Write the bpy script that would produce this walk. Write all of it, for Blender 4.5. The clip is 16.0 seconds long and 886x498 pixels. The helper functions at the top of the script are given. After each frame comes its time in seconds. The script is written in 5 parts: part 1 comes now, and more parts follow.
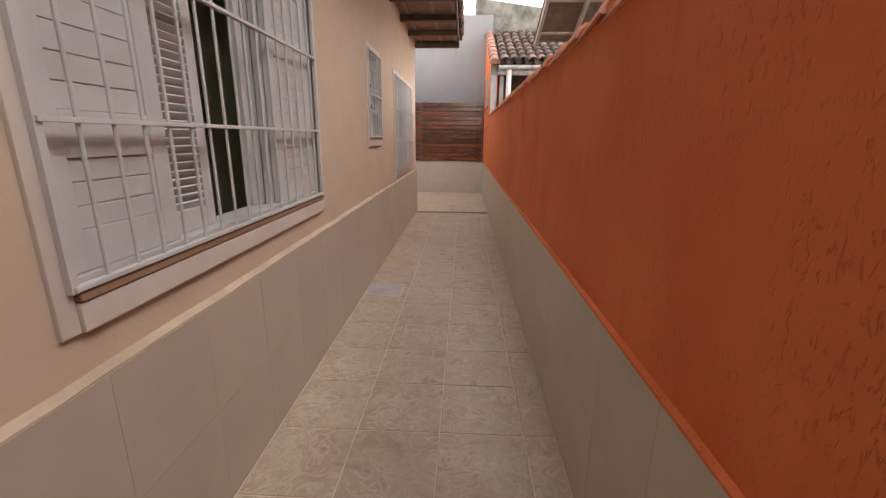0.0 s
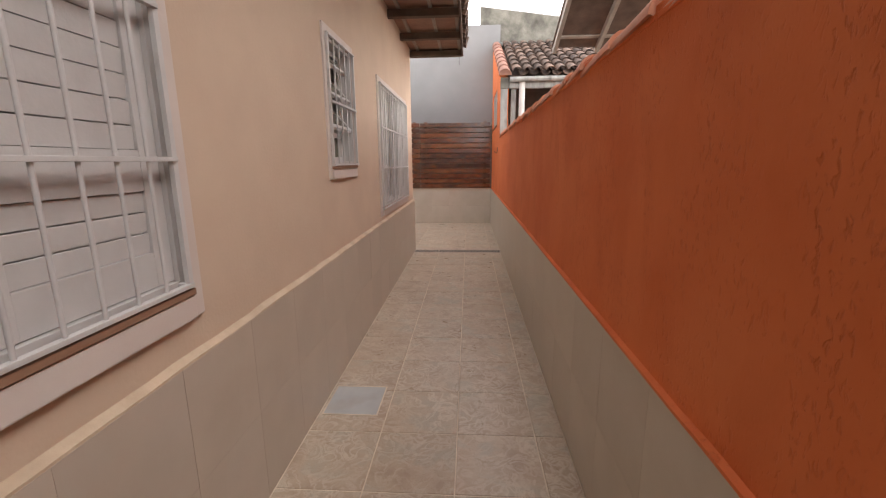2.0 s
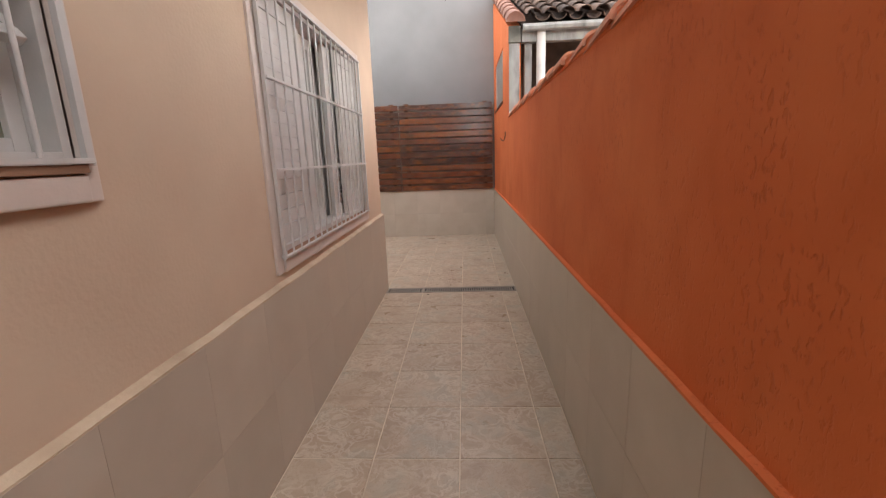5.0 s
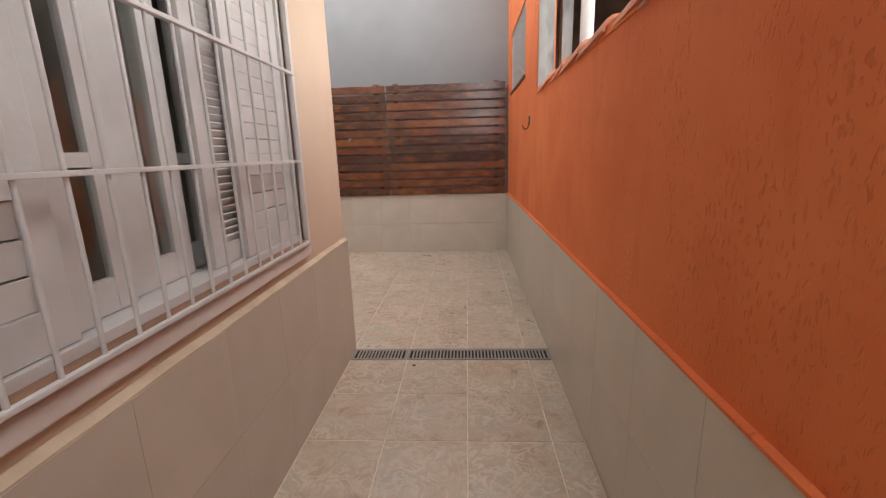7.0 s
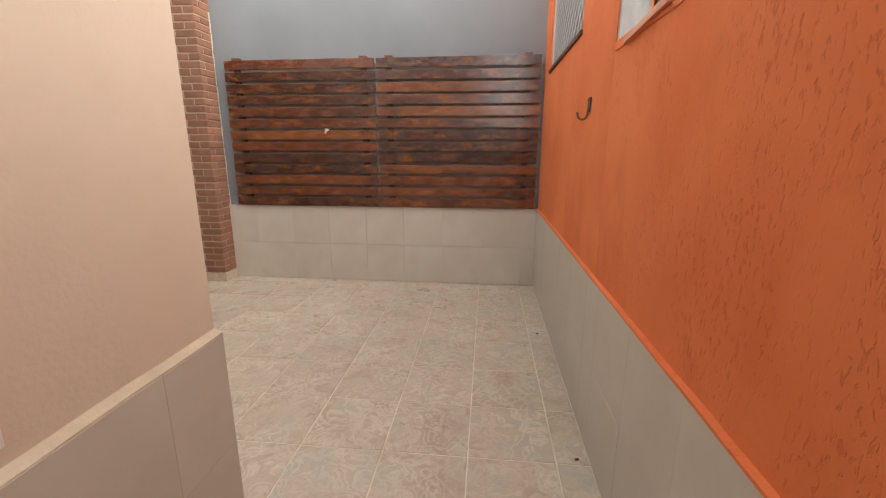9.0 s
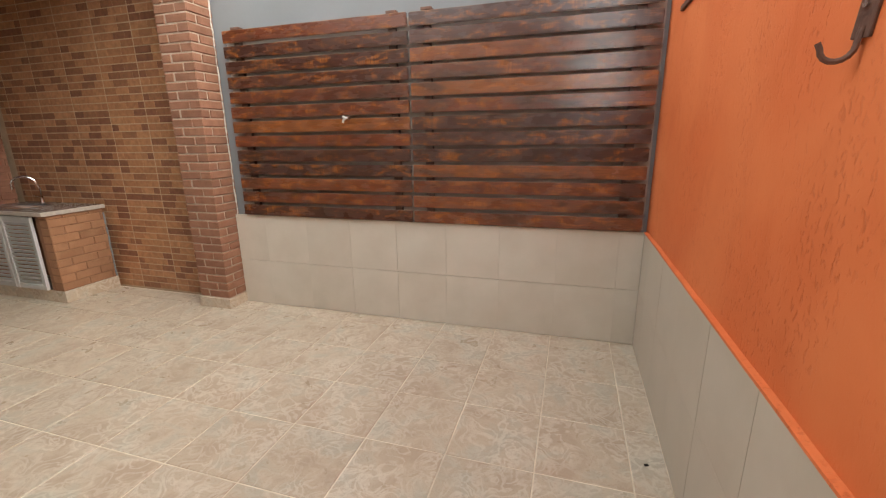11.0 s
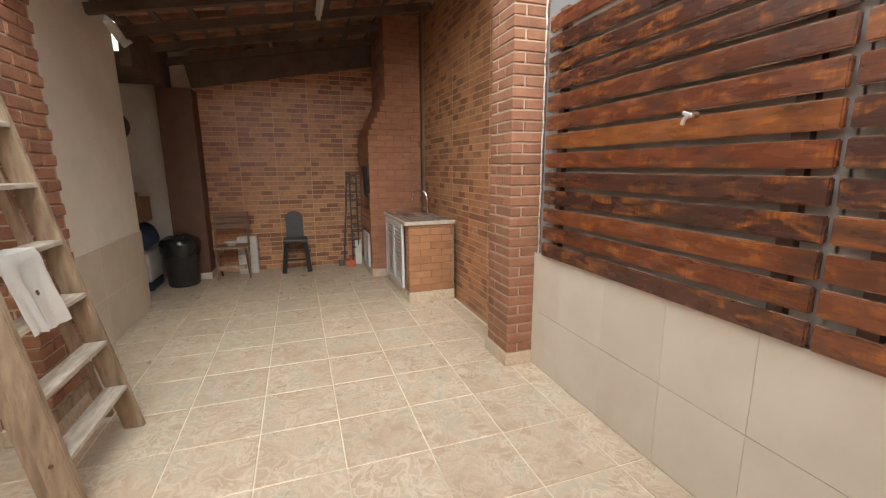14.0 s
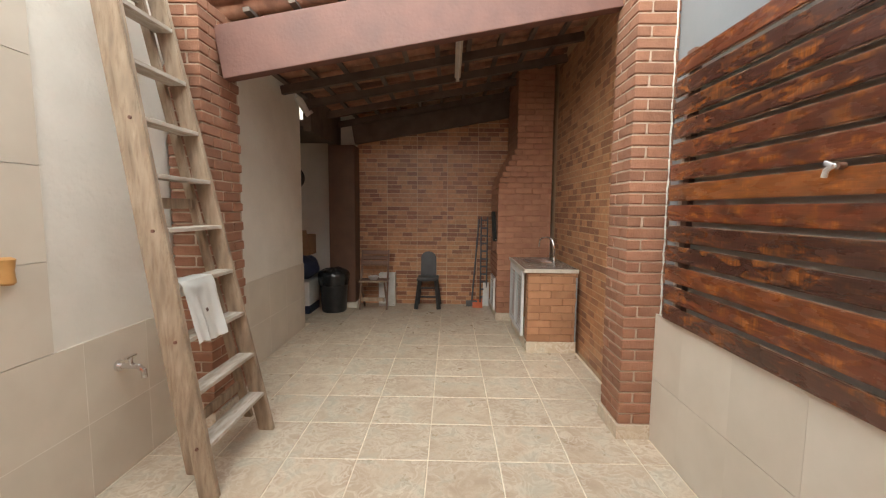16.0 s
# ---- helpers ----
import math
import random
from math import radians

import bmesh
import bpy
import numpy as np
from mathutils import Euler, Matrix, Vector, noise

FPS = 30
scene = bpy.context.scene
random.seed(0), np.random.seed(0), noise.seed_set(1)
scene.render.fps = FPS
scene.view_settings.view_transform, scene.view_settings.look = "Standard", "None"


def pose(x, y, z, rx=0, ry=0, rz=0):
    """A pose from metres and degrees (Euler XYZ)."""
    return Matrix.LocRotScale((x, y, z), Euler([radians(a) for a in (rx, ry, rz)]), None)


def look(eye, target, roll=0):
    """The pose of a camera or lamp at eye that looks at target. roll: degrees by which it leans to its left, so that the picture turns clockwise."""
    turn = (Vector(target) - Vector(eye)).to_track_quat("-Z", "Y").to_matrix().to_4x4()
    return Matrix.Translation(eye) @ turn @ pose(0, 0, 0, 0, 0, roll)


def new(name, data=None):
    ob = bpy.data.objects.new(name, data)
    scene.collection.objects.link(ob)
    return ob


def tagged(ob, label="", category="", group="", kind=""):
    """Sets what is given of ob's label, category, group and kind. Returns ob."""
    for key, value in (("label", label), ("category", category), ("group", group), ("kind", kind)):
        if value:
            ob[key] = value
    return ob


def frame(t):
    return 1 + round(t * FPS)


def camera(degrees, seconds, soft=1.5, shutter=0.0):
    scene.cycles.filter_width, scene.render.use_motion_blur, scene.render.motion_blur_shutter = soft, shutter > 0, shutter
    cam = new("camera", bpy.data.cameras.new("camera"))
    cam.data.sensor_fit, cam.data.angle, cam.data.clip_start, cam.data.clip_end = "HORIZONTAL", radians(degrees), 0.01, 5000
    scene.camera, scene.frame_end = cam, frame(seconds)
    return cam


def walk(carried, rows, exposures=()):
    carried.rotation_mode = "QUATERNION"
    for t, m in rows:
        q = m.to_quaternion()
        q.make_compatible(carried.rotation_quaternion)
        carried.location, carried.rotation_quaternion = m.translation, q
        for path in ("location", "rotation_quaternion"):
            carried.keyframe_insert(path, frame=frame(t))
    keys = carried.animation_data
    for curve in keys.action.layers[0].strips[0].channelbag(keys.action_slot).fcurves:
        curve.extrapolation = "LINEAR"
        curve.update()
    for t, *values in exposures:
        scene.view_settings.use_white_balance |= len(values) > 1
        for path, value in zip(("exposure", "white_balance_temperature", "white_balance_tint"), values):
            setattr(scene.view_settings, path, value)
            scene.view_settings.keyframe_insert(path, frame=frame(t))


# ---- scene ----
cam = camera(92.9, 16.0, 1.2)
PATH = [
    (0, (0.101, -0.405, 1.545), (0.01, 1.526, 1.033), 0.5),
    (0.5, (0.08, -0.05, 1.564), (-0.019, 1.89, 1.089), -0.7),
    (1, (0.114, 0.35, 1.571), (0.008, 2.297, 1.127), -0.3),
    (1.5, (0.077, 0.776, 1.56), (-0.037, 2.729, 1.143), -0.1),
    (2, (0.061, 1.179, 1.567), (-0.059, 3.133, 1.158), -0.5),
    (2.5, (0.079, 1.585, 1.567), (-0.039, 3.54, 1.163), -0.8),
    (3, (0.052, 2.038, 1.55), (-0.067, 3.994, 1.153), -1.1),
    (3.5, (0.036, 2.459, 1.563), (-0.077, 4.415, 1.16), -1.8),
    (4, (0.063, 2.867, 1.545), (-0.047, 4.822, 1.142), -2.1),
    (4.2, (0.071, 3.039, 1.544), (-0.045, 4.993, 1.132), -1.8),
    (6.5, (0.024, 5.11, 1.485), (-0.074, 7.059, 1.047), -2.8),
    (7, (0.019, 5.515, 1.511), (-0.1, 7.461, 1.066), -1.7),
    (7.5, (0.0, 5.955, 1.503), (-0.138, 7.901, 1.062), -2.2),
    (8, (-0.012, 6.383, 1.499), (-0.13, 8.33, 1.054), -2.0),
    (8.2, (0.01, 6.541, 1.509), (-0.114, 8.487, 1.066), -1.6),
    (10.3, (0.077, 8.289, 1.581), (-0.278, 10.187, 1.06), 0.5),
    (10.5, (0.073, 8.406, 1.577), (-0.314, 10.298, 1.057), 0.1),
    (11, (0.087, 8.707, 1.57), (-0.476, 10.558, 1.063), -0.8),
    (11.5, (0.115, 8.959, 1.565), (-0.665, 10.735, 1.075), -0.7),
    (12, (0.027, 9.238, 1.555), (-1.038, 10.865, 1.088), -1.2),
    (12.5, (-0.039, 9.524, 1.553), (-1.357, 10.963, 1.116), -2.7),
    (13, (-0.052, 9.836, 1.548), (-1.624, 11.002, 1.138), -0.7),
    (13.5, (-0.151, 10.083, 1.53), (-1.878, 11.008, 1.13), -0.5),
    (14, (-0.263, 10.308, 1.531), (-2.12, 10.943, 1.148), -0.3),
    (14.5, (-0.276, 10.503, 1.538), (-2.228, 10.732, 1.165), 0.5),
    (15, (-0.218, 10.592, 1.552), (-2.185, 10.588, 1.188), 0.3),
    (15.5, (-0.191, 10.591, 1.573), (-2.162, 10.546, 1.238), 0.2),
    (16, (-0.182, 10.585, 1.582), (-2.173, 10.55, 1.392), 0.5),
]
walk(cam, [(t, look(eye, target, roll)) for t, eye, target, roll in PATH],
     [(0.0, 2.42, 7200, 17), (2.5, 2.46, 7150, 16), (4.0, 2.46, 7100, 15), (6.5, 2.52, 7050, 14), (8.0, 2.56, 6950, 11), (10.5, 2.86, 6900, 6), (11.5, 2.92, 6900, 6), (12.5, 3.08, 6900, 5), (14.0, 3.16, 6850, 4), (16.0, 3.12, 6750, 3)])

# ---- light ----
world = bpy.data.worlds.new("overcast_sky")
scene.world = world
world.use_nodes = True
wn, wl = world.node_tree.nodes, world.node_tree.links
sky = wn.new("ShaderNodeTexSky")
sky.sky_type, sky.sun_disc = "NISHITA", False
sky.sun_elevation, sky.sun_rotation = radians(40), radians(97)
sky.dust_density, sky.air_density = 0.0, 1.0
pale = wn.new("ShaderNodeHueSaturation")
pale.inputs["Saturation"].default_value = 0.18
wl.new(sky.outputs[0], pale.inputs["Color"])
wl.new(pale.outputs[0], wn["Background"].inputs["Color"])
wn["Background"].inputs["Strength"].default_value = 0.15
sun = new("sun", bpy.data.lights.new("sun", "SUN"))
sun.data.energy, sun.data.angle, sun.data.color = 0.35, radians(50), (1.0, 0.96, 0.9)
sun.matrix_world = look((0, 0, 0), (-0.72, 0.10, -0.68))


# ---- materials ----
def mat(name, c1, c2, scale=6.0, rough=0.6, bump=0.2, bump_scale=40.0, spots=None, spot_amount=0.3, spot_scale=2.0,
        metal=0.0, island=0.0, stretch=(1, 1, 1), rough_var=0.1, coat=0.0, distort=0.0, detail=6.0):
    """Two tones mixed by noise, larger stains, fine relief, and a small change from piece to piece."""
    m = bpy.data.materials.new(name)
    m.use_nodes = True
    nt = m.node_tree
    n, l = nt.nodes, nt.links
    bsdf = n["Principled BSDF"]
    geo = n.new("ShaderNodeTexCoord")
    mp = n.new("ShaderNodeMapping")
    mp.inputs["Scale"].default_value = stretch
    l.new(geo.outputs["Object"], mp.inputs[0])
    info = n.new("ShaderNodeObjectInfo")
    add = n.new("ShaderNodeVectorMath")
    add.operation = "MULTIPLY_ADD"
    l.new(info.outputs["Random"], add.inputs[0])
    add.inputs[1].default_value = (17.0, 31.0, 9.0)
    l.new(mp.outputs[0], add.inputs[2])
    no = n.new("ShaderNodeTexNoise")
    no.inputs["Scale"].default_value, no.inputs["Detail"].default_value = scale, detail
    no.inputs["Distortion"].default_value = distort
    l.new(add.outputs[0], no.inputs["Vector"])
    ramp = n.new("ShaderNodeValToRGB")
    ramp.color_ramp.elements[0].position, ramp.color_ramp.elements[1].position = 0.32, 0.68
    ramp.color_ramp.elements[0].color, ramp.color_ramp.elements[1].color = (*c1, 1), (*c2, 1)
    l.new(no.outputs[0], ramp.inputs[0])
    colour = ramp.outputs[0]
    if spots:
        big = n.new("ShaderNodeTexNoise")
        big.inputs["Scale"].default_value, big.inputs["Detail"].default_value = spot_scale, 8
        l.new(add.outputs[0], big.inputs["Vector"])
        r2 = n.new("ShaderNodeMapRange")
        r2.inputs["From Min"].default_value, r2.inputs["From Max"].default_value = 0.5, 0.75
        r2.inputs["To Max"].default_value = spot_amount
        l.new(big.outputs[0], r2.inputs[0])
        mx = n.new("ShaderNodeMixRGB")
        mx.inputs["Color2"].default_value = (*spots, 1)
        l.new(r2.outputs[0], mx.inputs["Fac"])
        l.new(colour, mx.inputs["Color1"])
        colour = mx.outputs[0]
    if island:
        hv = n.new("ShaderNodeHueSaturation")
        mr = n.new("ShaderNodeMapRange")
        mr.inputs["To Min"].default_value, mr.inputs["To Max"].default_value = 1 - island, 1 + island
        g2 = n.new("ShaderNodeNewGeometry")
        am = n.new("ShaderNodeMath")
        am.operation = "ADD"
        l.new(info.outputs["Random"], am.inputs[0])
        l.new(g2.outputs["Random Per Island"], am.inputs[1])
        fr = n.new("ShaderNodeMath")
        fr.operation = "FRACT"
        l.new(am.outputs[0], fr.inputs[0])
        l.new(fr.outputs[0], mr.inputs[0])
        l.new(mr.outputs[0], hv.inputs["Value"])
        l.new(colour, hv.inputs["Color"])
        colour = hv.outputs[0]
    l.new(colour, bsdf.inputs["Base Color"])
    rr = n.new("ShaderNodeMapRange")
    rr.inputs["To Min"].default_value, rr.inputs["To Max"].default_value = max(0.03, rough - rough_var), min(1, rough + rough_var)
    l.new(no.outputs[0], rr.inputs[0])
    l.new(rr.outputs[0], bsdf.inputs["Roughness"])
    bsdf.inputs["Metallic"].default_value = metal
    bsdf.inputs["Coat Weight"].default_value = coat
    if bump:
        fine = n.new("ShaderNodeTexNoise")
        fine.inputs["Scale"].default_value, fine.inputs["Detail"].default_value = bump_scale, 5
        l.new(add.outputs[0], fine.inputs["Vector"])
        bp = n.new("ShaderNodeBump")
        bp.inputs["Strength"].default_value, bp.inputs["Distance"].default_value = bump, 0.01
        l.new(fine.outputs[0], bp.inputs["Height"])
        l.new(bp.outputs[0], bsdf.inputs["Normal"])
    return m


def nodes_of(name):
    m = bpy.data.materials.new(name)
    m.use_nodes = True
    return m, m.node_tree.nodes, m.node_tree.links, m.node_tree.nodes["Principled BSDF"]


def local_coords(n, l, stretch=(1, 1, 1)):
    """Object coordinates, shifted from piece to piece."""
    geo, mp, info, add = n.new("ShaderNodeTexCoord"), n.new("ShaderNodeMapping"), n.new("ShaderNodeObjectInfo"), n.new("ShaderNodeVectorMath")
    mp.inputs["Scale"].default_value = stretch
    l.new(geo.outputs["Object"], mp.inputs[0])
    add.operation = "MULTIPLY_ADD"
    l.new(info.outputs["Random"], add.inputs[0])
    add.inputs[1].default_value = (17.0, 31.0, 9.0)
    l.new(mp.outputs[0], add.inputs[2])
    return add.outputs[0], info.outputs["Random"]


def noise_of(n, l, vec, scale, detail=5, distort=0.0):
    t = n.new("ShaderNodeTexNoise")
    t.inputs["Scale"].default_value, t.inputs["Detail"].default_value, t.inputs["Distortion"].default_value = scale, detail, distort
    l.new(vec, t.inputs["Vector"])
    return t.outputs[0]


def ramp_of(n, l, fac, *stops):
    r = n.new("ShaderNodeValToRGB")
    while len(r.color_ramp.elements) < len(stops):
        r.color_ramp.elements.new(0.5)
    for e, (pos, col) in zip(r.color_ramp.elements, stops):
        e.position = pos
        e.color = (*col, 1) if isinstance(col, tuple) else (col, col, col, 1)
    l.new(fac, r.inputs[0])
    return r.outputs[0]


def mix_of(n, l, fac, a, b, blend="MIX"):
    m = n.new("ShaderNodeMixRGB")
    m.blend_type = blend
    for sock, val in (("Fac", fac), ("Color1", a), ("Color2", b)):
        if isinstance(val, (int, float)):
            m.inputs[sock].default_value = val if sock == "Fac" else (val, val, val, 1)
        elif isinstance(val, tuple):
            m.inputs[sock].default_value = (*val, 1)
        else:
            l.new(val, m.inputs[sock])
    return m.outputs[0]


def bump_of(n, l, bsdf, height, strength, distance=0.01):
    b = n.new("ShaderNodeBump")
    b.inputs["Strength"].default_value, b.inputs["Distance"].default_value = strength, distance
    l.new(height, b.inputs["Height"])
    l.new(b.outputs[0], bsdf.inputs["Normal"])


def marbled_tile(name):
    """Pinkish beige glaze with wandering pale veins, grey clouds and fine grain."""
    m, n, l, bsdf = nodes_of(name)
    vec, rnd = local_coords(n, l)
    cloud = ramp_of(n, l, noise_of(n, l, vec, 5.0, 4, 0.6), (0.36, (0.45, 0.345, 0.25)), (0.52, (0.53, 0.43, 0.32)), (0.66, (0.47, 0.415, 0.325)))
    veins = ramp_of(n, l, noise_of(n, l, vec, 8.5, 2.0, 1.7), (0.41, 0.0), (0.49, 1.0), (0.51, 1.0), (0.59, 0.0))
    patch = ramp_of(n, l, noise_of(n, l, vec, 3.0, 3, 0.5), (0.36, 0.25), (0.60, 1.0))
    amount = mix_of(n, l, 1.0, mix_of(n, l, 1.0, veins, patch, "MULTIPLY"), 0.45, "MULTIPLY")
    colour = mix_of(n, l, amount, cloud, (0.76, 0.69, 0.58))
    fine = ramp_of(n, l, noise_of(n, l, vec, 24.0, 4, 1.5), (0.48, 0.0), (0.50, 0.45), (0.53, 0.0))
    colour = mix_of(n, l, fine, colour, (0.40, 0.285, 0.205))
    tone = ramp_of(n, l, rnd, (0.0, 0.94), (1.0, 1.04))
    colour = mix_of(n, l, 1.0, colour, tone, "MULTIPLY")
    l.new(colour, bsdf.inputs["Base Color"])
    l.new(ramp_of(n, l, noise_of(n, l, vec, 9.0, 4, 1.0), (0.3, 0.26), (0.7, 0.44)), bsdf.inputs["Roughness"])
    bump_of(n, l, bsdf, amount, 0.12, 0.004)
    return m


def scratched_plaster(name):
    """Painted plaster: smooth skin, with patches of short vertical drag marks and crumbs."""
    m, n, l, bsdf = nodes_of(name)
    vec, rnd = local_coords(n, l)
    long, _ = local_coords(n, l, (1.0, 1.0, 0.45))
    base = ramp_of(n, l, noise_of(n, l, vec, 1.6, 5, 0.3), (0.34, (0.75, 0.173, 0.048)), (0.66, (0.83, 0.230, 0.076)))
    smudge = ramp_of(n, l, noise_of(n, l, long, 5.0, 6, 0.6), (0.52, 0.0), (0.72, 0.30))
    base = mix_of(n, l, smudge, base, (0.60, 0.11, 0.02))
    marks = ramp_of(n, l, noise_of(n, l, long, 78.0, 4, 0.5), (0.56, 0.0), (0.66, 1.0))
    where = ramp_of(n, l, noise_of(n, l, long, 4.2, 5, 0.5), (0.38, 0.05), (0.58, 1.0))
    marks = mix_of(n, l, 1.0, marks, where, "MULTIPLY")
    half = mix_of(n, l, 1.0, marks, 0.30, "MULTIPLY")
    l.new(mix_of(n, l, half, base, (0.50, 0.085, 0.016)), bsdf.inputs["Base Color"])
    bsdf.inputs["Roughness"].default_value = 0.78
    grain = noise_of(n, l, vec, 110.0, 4)
    h = mix_of(n, l, 0.18, mix_of(n, l, 1.0, 1.0, marks, "SUBTRACT"), grain)
    bump_of(n, l, bsdf, h, 0.65, 0.006)
    return m


def varnished(name):
    """Old varnished timber: each board its own tone between near black and amber, with worn orange patches and streaks;
    pale edges mix wear with painted sky light.
    """
    m, n, l, bsdf = nodes_of(name)
    vec, rnd = local_coords(n, l, (1.0, 3.0, 3.0))
    streak, _ = local_coords(n, l, (1.2, 9.0, 16.0))
    own = ramp_of(n, l, rnd, (0.0, (0.055, 0.022, 0.016)), (0.35, (0.10, 0.032, 0.018)), (0.7, (0.15, 0.041, 0.018)), (1.0, (0.21, 0.070, 0.023)))
    worn = ramp_of(n, l, noise_of(n, l, vec, 7.5, 7, 0.8), (0.51, 0.0), (0.64, 0.75))
    ticks, _ = local_coords(n, l, (26.0, 5.0, 2.2))
    brush = ramp_of(n, l, noise_of(n, l, ticks, 2.6, 4, 0.5), (0.40, 0.35), (0.60, 1.0))
    worn = mix_of(n, l, 1.0, worn, brush, "MULTIPLY")
    colour = mix_of(n, l, worn, own, (0.38, 0.125, 0.026))
    dark = ramp_of(n, l, noise_of(n, l, vec, 2.4, 5, 0.6), (0.36, 0.8), (0.50, 0.0))
    colour = mix_of(n, l, dark, colour, (0.055, 0.024, 0.016))
    fibre = ramp_of(n, l, noise_of(n, l, streak, 6.0, 6, 0.4), (0.3, 0.72), (0.7, 1.2))
    colour = mix_of(n, l, 1.0, colour, fibre, "MULTIPLY")
    tc, sep, high = n.new("ShaderNodeTexCoord"), n.new("ShaderNodeSeparateXYZ"), n.new("ShaderNodeMath")
    l.new(tc.outputs["Object"], sep.inputs[0])
    high.operation = "ABSOLUTE"
    l.new(sep.outputs["Z"], high.inputs[0])
    rim = n.new("ShaderNodeMapRange")
    rim.inputs["From Min"].default_value, rim.inputs["From Max"].default_value = 0.0445, 0.0482
    l.new(high.outputs[0], rim.inputs[0])
    # Pale slat edges: wear, plus sky light painted along the rim.
    wear_and_light = ramp_of(n, l, noise_of(n, l, vec, 7.0, 5, 0.3), (0.40, 0.10), (0.62, 0.85))
    colour = mix_of(n, l, mix_of(n, l, 1.0, rim.outputs[0], wear_and_light, "MULTIPLY"), colour, (0.46, 0.30, 0.19))
    l.new(colour, bsdf.inputs["Base Color"])
    l.new(ramp_of(n, l, noise_of(n, l, vec, 6.0, 4), (0.3, 0.18), (0.7, 0.36)), bsdf.inputs["Roughness"])
    bsdf.inputs["Coat Weight"].default_value, bsdf.inputs["Coat Roughness"].default_value = 0.5, 0.16
    bump_of(n, l, bsdf, mix_of(n, l, 0.4, noise_of(n, l, streak, 9.0, 6), noise_of(n, l, ticks, 3.0, 4)), 0.45, 0.004)
    return m


def glazed_brick(name):
    """Brick-pattern glaze: every brick its own tone from dark brown through russet to tan."""
    m, n, l, bsdf = nodes_of(name)
    vec, rnd = local_coords(n, l)
    g = n.new("ShaderNodeNewGeometry")
    s = n.new("ShaderNodeMath")
    s.operation = "ADD"
    l.new(rnd, s.inputs[0])
    l.new(g.outputs["Random Per Island"], s.inputs[1])
    f = n.new("ShaderNodeMath")
    f.operation = "FRACT"
    l.new(s.outputs[0], f.inputs[0])
    own = ramp_of(n, l, f.outputs[0], (0.0, (0.22, 0.088, 0.047)), (0.28, (0.28, 0.118, 0.060)), (0.42, (0.42, 0.202, 0.098)), (0.75, (0.50, 0.255, 0.128)), (1.0, (0.37, 0.165, 0.079)))
    cloud = ramp_of(n, l, noise_of(n, l, vec, 22.0, 5, 0.4), (0.3, 0.78), (0.7, 1.15))
    l.new(mix_of(n, l, 1.0, own, cloud, "MULTIPLY"), bsdf.inputs["Base Color"])
    bsdf.inputs["Roughness"].default_value = 0.42
    bump_of(n, l, bsdf, noise_of(n, l, vec, 45.0, 4), 0.3, 0.004)
    return m

PEACH = mat("peach_plaster", (0.555, 0.422, 0.318), (0.605, 0.467, 0.352), 3, 0.8, 0.16, 60, (0.515, 0.38, 0.28), 0.35, 0.8)
ORANGE = scratched_plaster("orange_plaster")
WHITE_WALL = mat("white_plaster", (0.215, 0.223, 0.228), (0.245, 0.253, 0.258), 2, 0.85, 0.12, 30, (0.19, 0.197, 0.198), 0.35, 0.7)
CREAM = mat("cream_plaster", (0.74, 0.70, 0.62), (0.80, 0.76, 0.68), 4, 0.85, 0.55, 30, (0.66, 0.61, 0.53), 0.35, 0.9)
CONCRETE = mat("stained_concrete", (0.12, 0.118, 0.10), (0.25, 0.245, 0.21), 5, 0.9, 0.4, 30, (0.04, 0.04, 0.033), 0.9, 2.2)
WAINSCOT_REAR = mat("cream_wall_tile", (0.61, 0.54, 0.445), (0.67, 0.60, 0.50), 4, 0.35, 0.03, 30, (0.55, 0.48, 0.385), 0.4, 1.5, island=0.03)
GROUT_TAN = mat("tan_grout", (0.50, 0.365, 0.245), (0.58, 0.435, 0.305), 12, 0.9, 0.3, 90)
GROUT_WHITE = mat("whitish_grout", (0.76, 0.71, 0.62), (0.84, 0.79, 0.71), 12, 0.9, 0.3, 90)
# Beige tile again, with orange bounce and less light put into its colour.
WAINSCOT_HOUSE = mat("bounce_tinted_wall_tile", (0.46, 0.383, 0.308), (0.51, 0.43, 0.35), 4, 0.33, 0.03, 30, (0.54, 0.47, 0.41), 0.35, 1.5, island=0.04)
WAINSCOT = mat("beige_wall_tile", (0.54, 0.475, 0.39), (0.60, 0.535, 0.45), 4, 0.33, 0.03, 30, (0.64, 0.59, 0.51), 0.4, 1.5, island=0.03)
GROUT = mat("pale_grout", (0.70, 0.60, 0.47), (0.82, 0.73, 0.59), 12, 0.9, 0.3, 90, (0.42, 0.34, 0.25), 0.7, 2.2)
GROUT_DARK = mat("grey_beige_grout", (0.46, 0.39, 0.32), (0.53, 0.455, 0.375), 12, 0.9, 0.3, 90, (0.08, 0.065, 0.05), 0.9, 1.4)
FLOOR_TILE = marbled_tile("beige_floor_tile")
WHITE_PAINT = mat("white_gloss_paint", (0.525, 0.517, 0.507), (0.585, 0.575, 0.562), 8, 0.42, 0.08, 60, (0.50, 0.45, 0.415), 0.35, 3)
ROOM = mat("green_room_plaster", (0.56, 0.58, 0.44), (0.62, 0.64, 0.49), 4, 0.9, 0.1)
WOOD_DARK = mat("dark_roof_wood", (0.085, 0.062, 0.050), (0.15, 0.11, 0.088), 5, 0.8, 0.3, 40)
BEAM_RED = mat("red_brown_paint", (0.115, 0.048, 0.036), (0.155, 0.068, 0.05), 5, 0.6, 0.2, 40, (0.08, 0.04, 0.03), 0.5, 2)
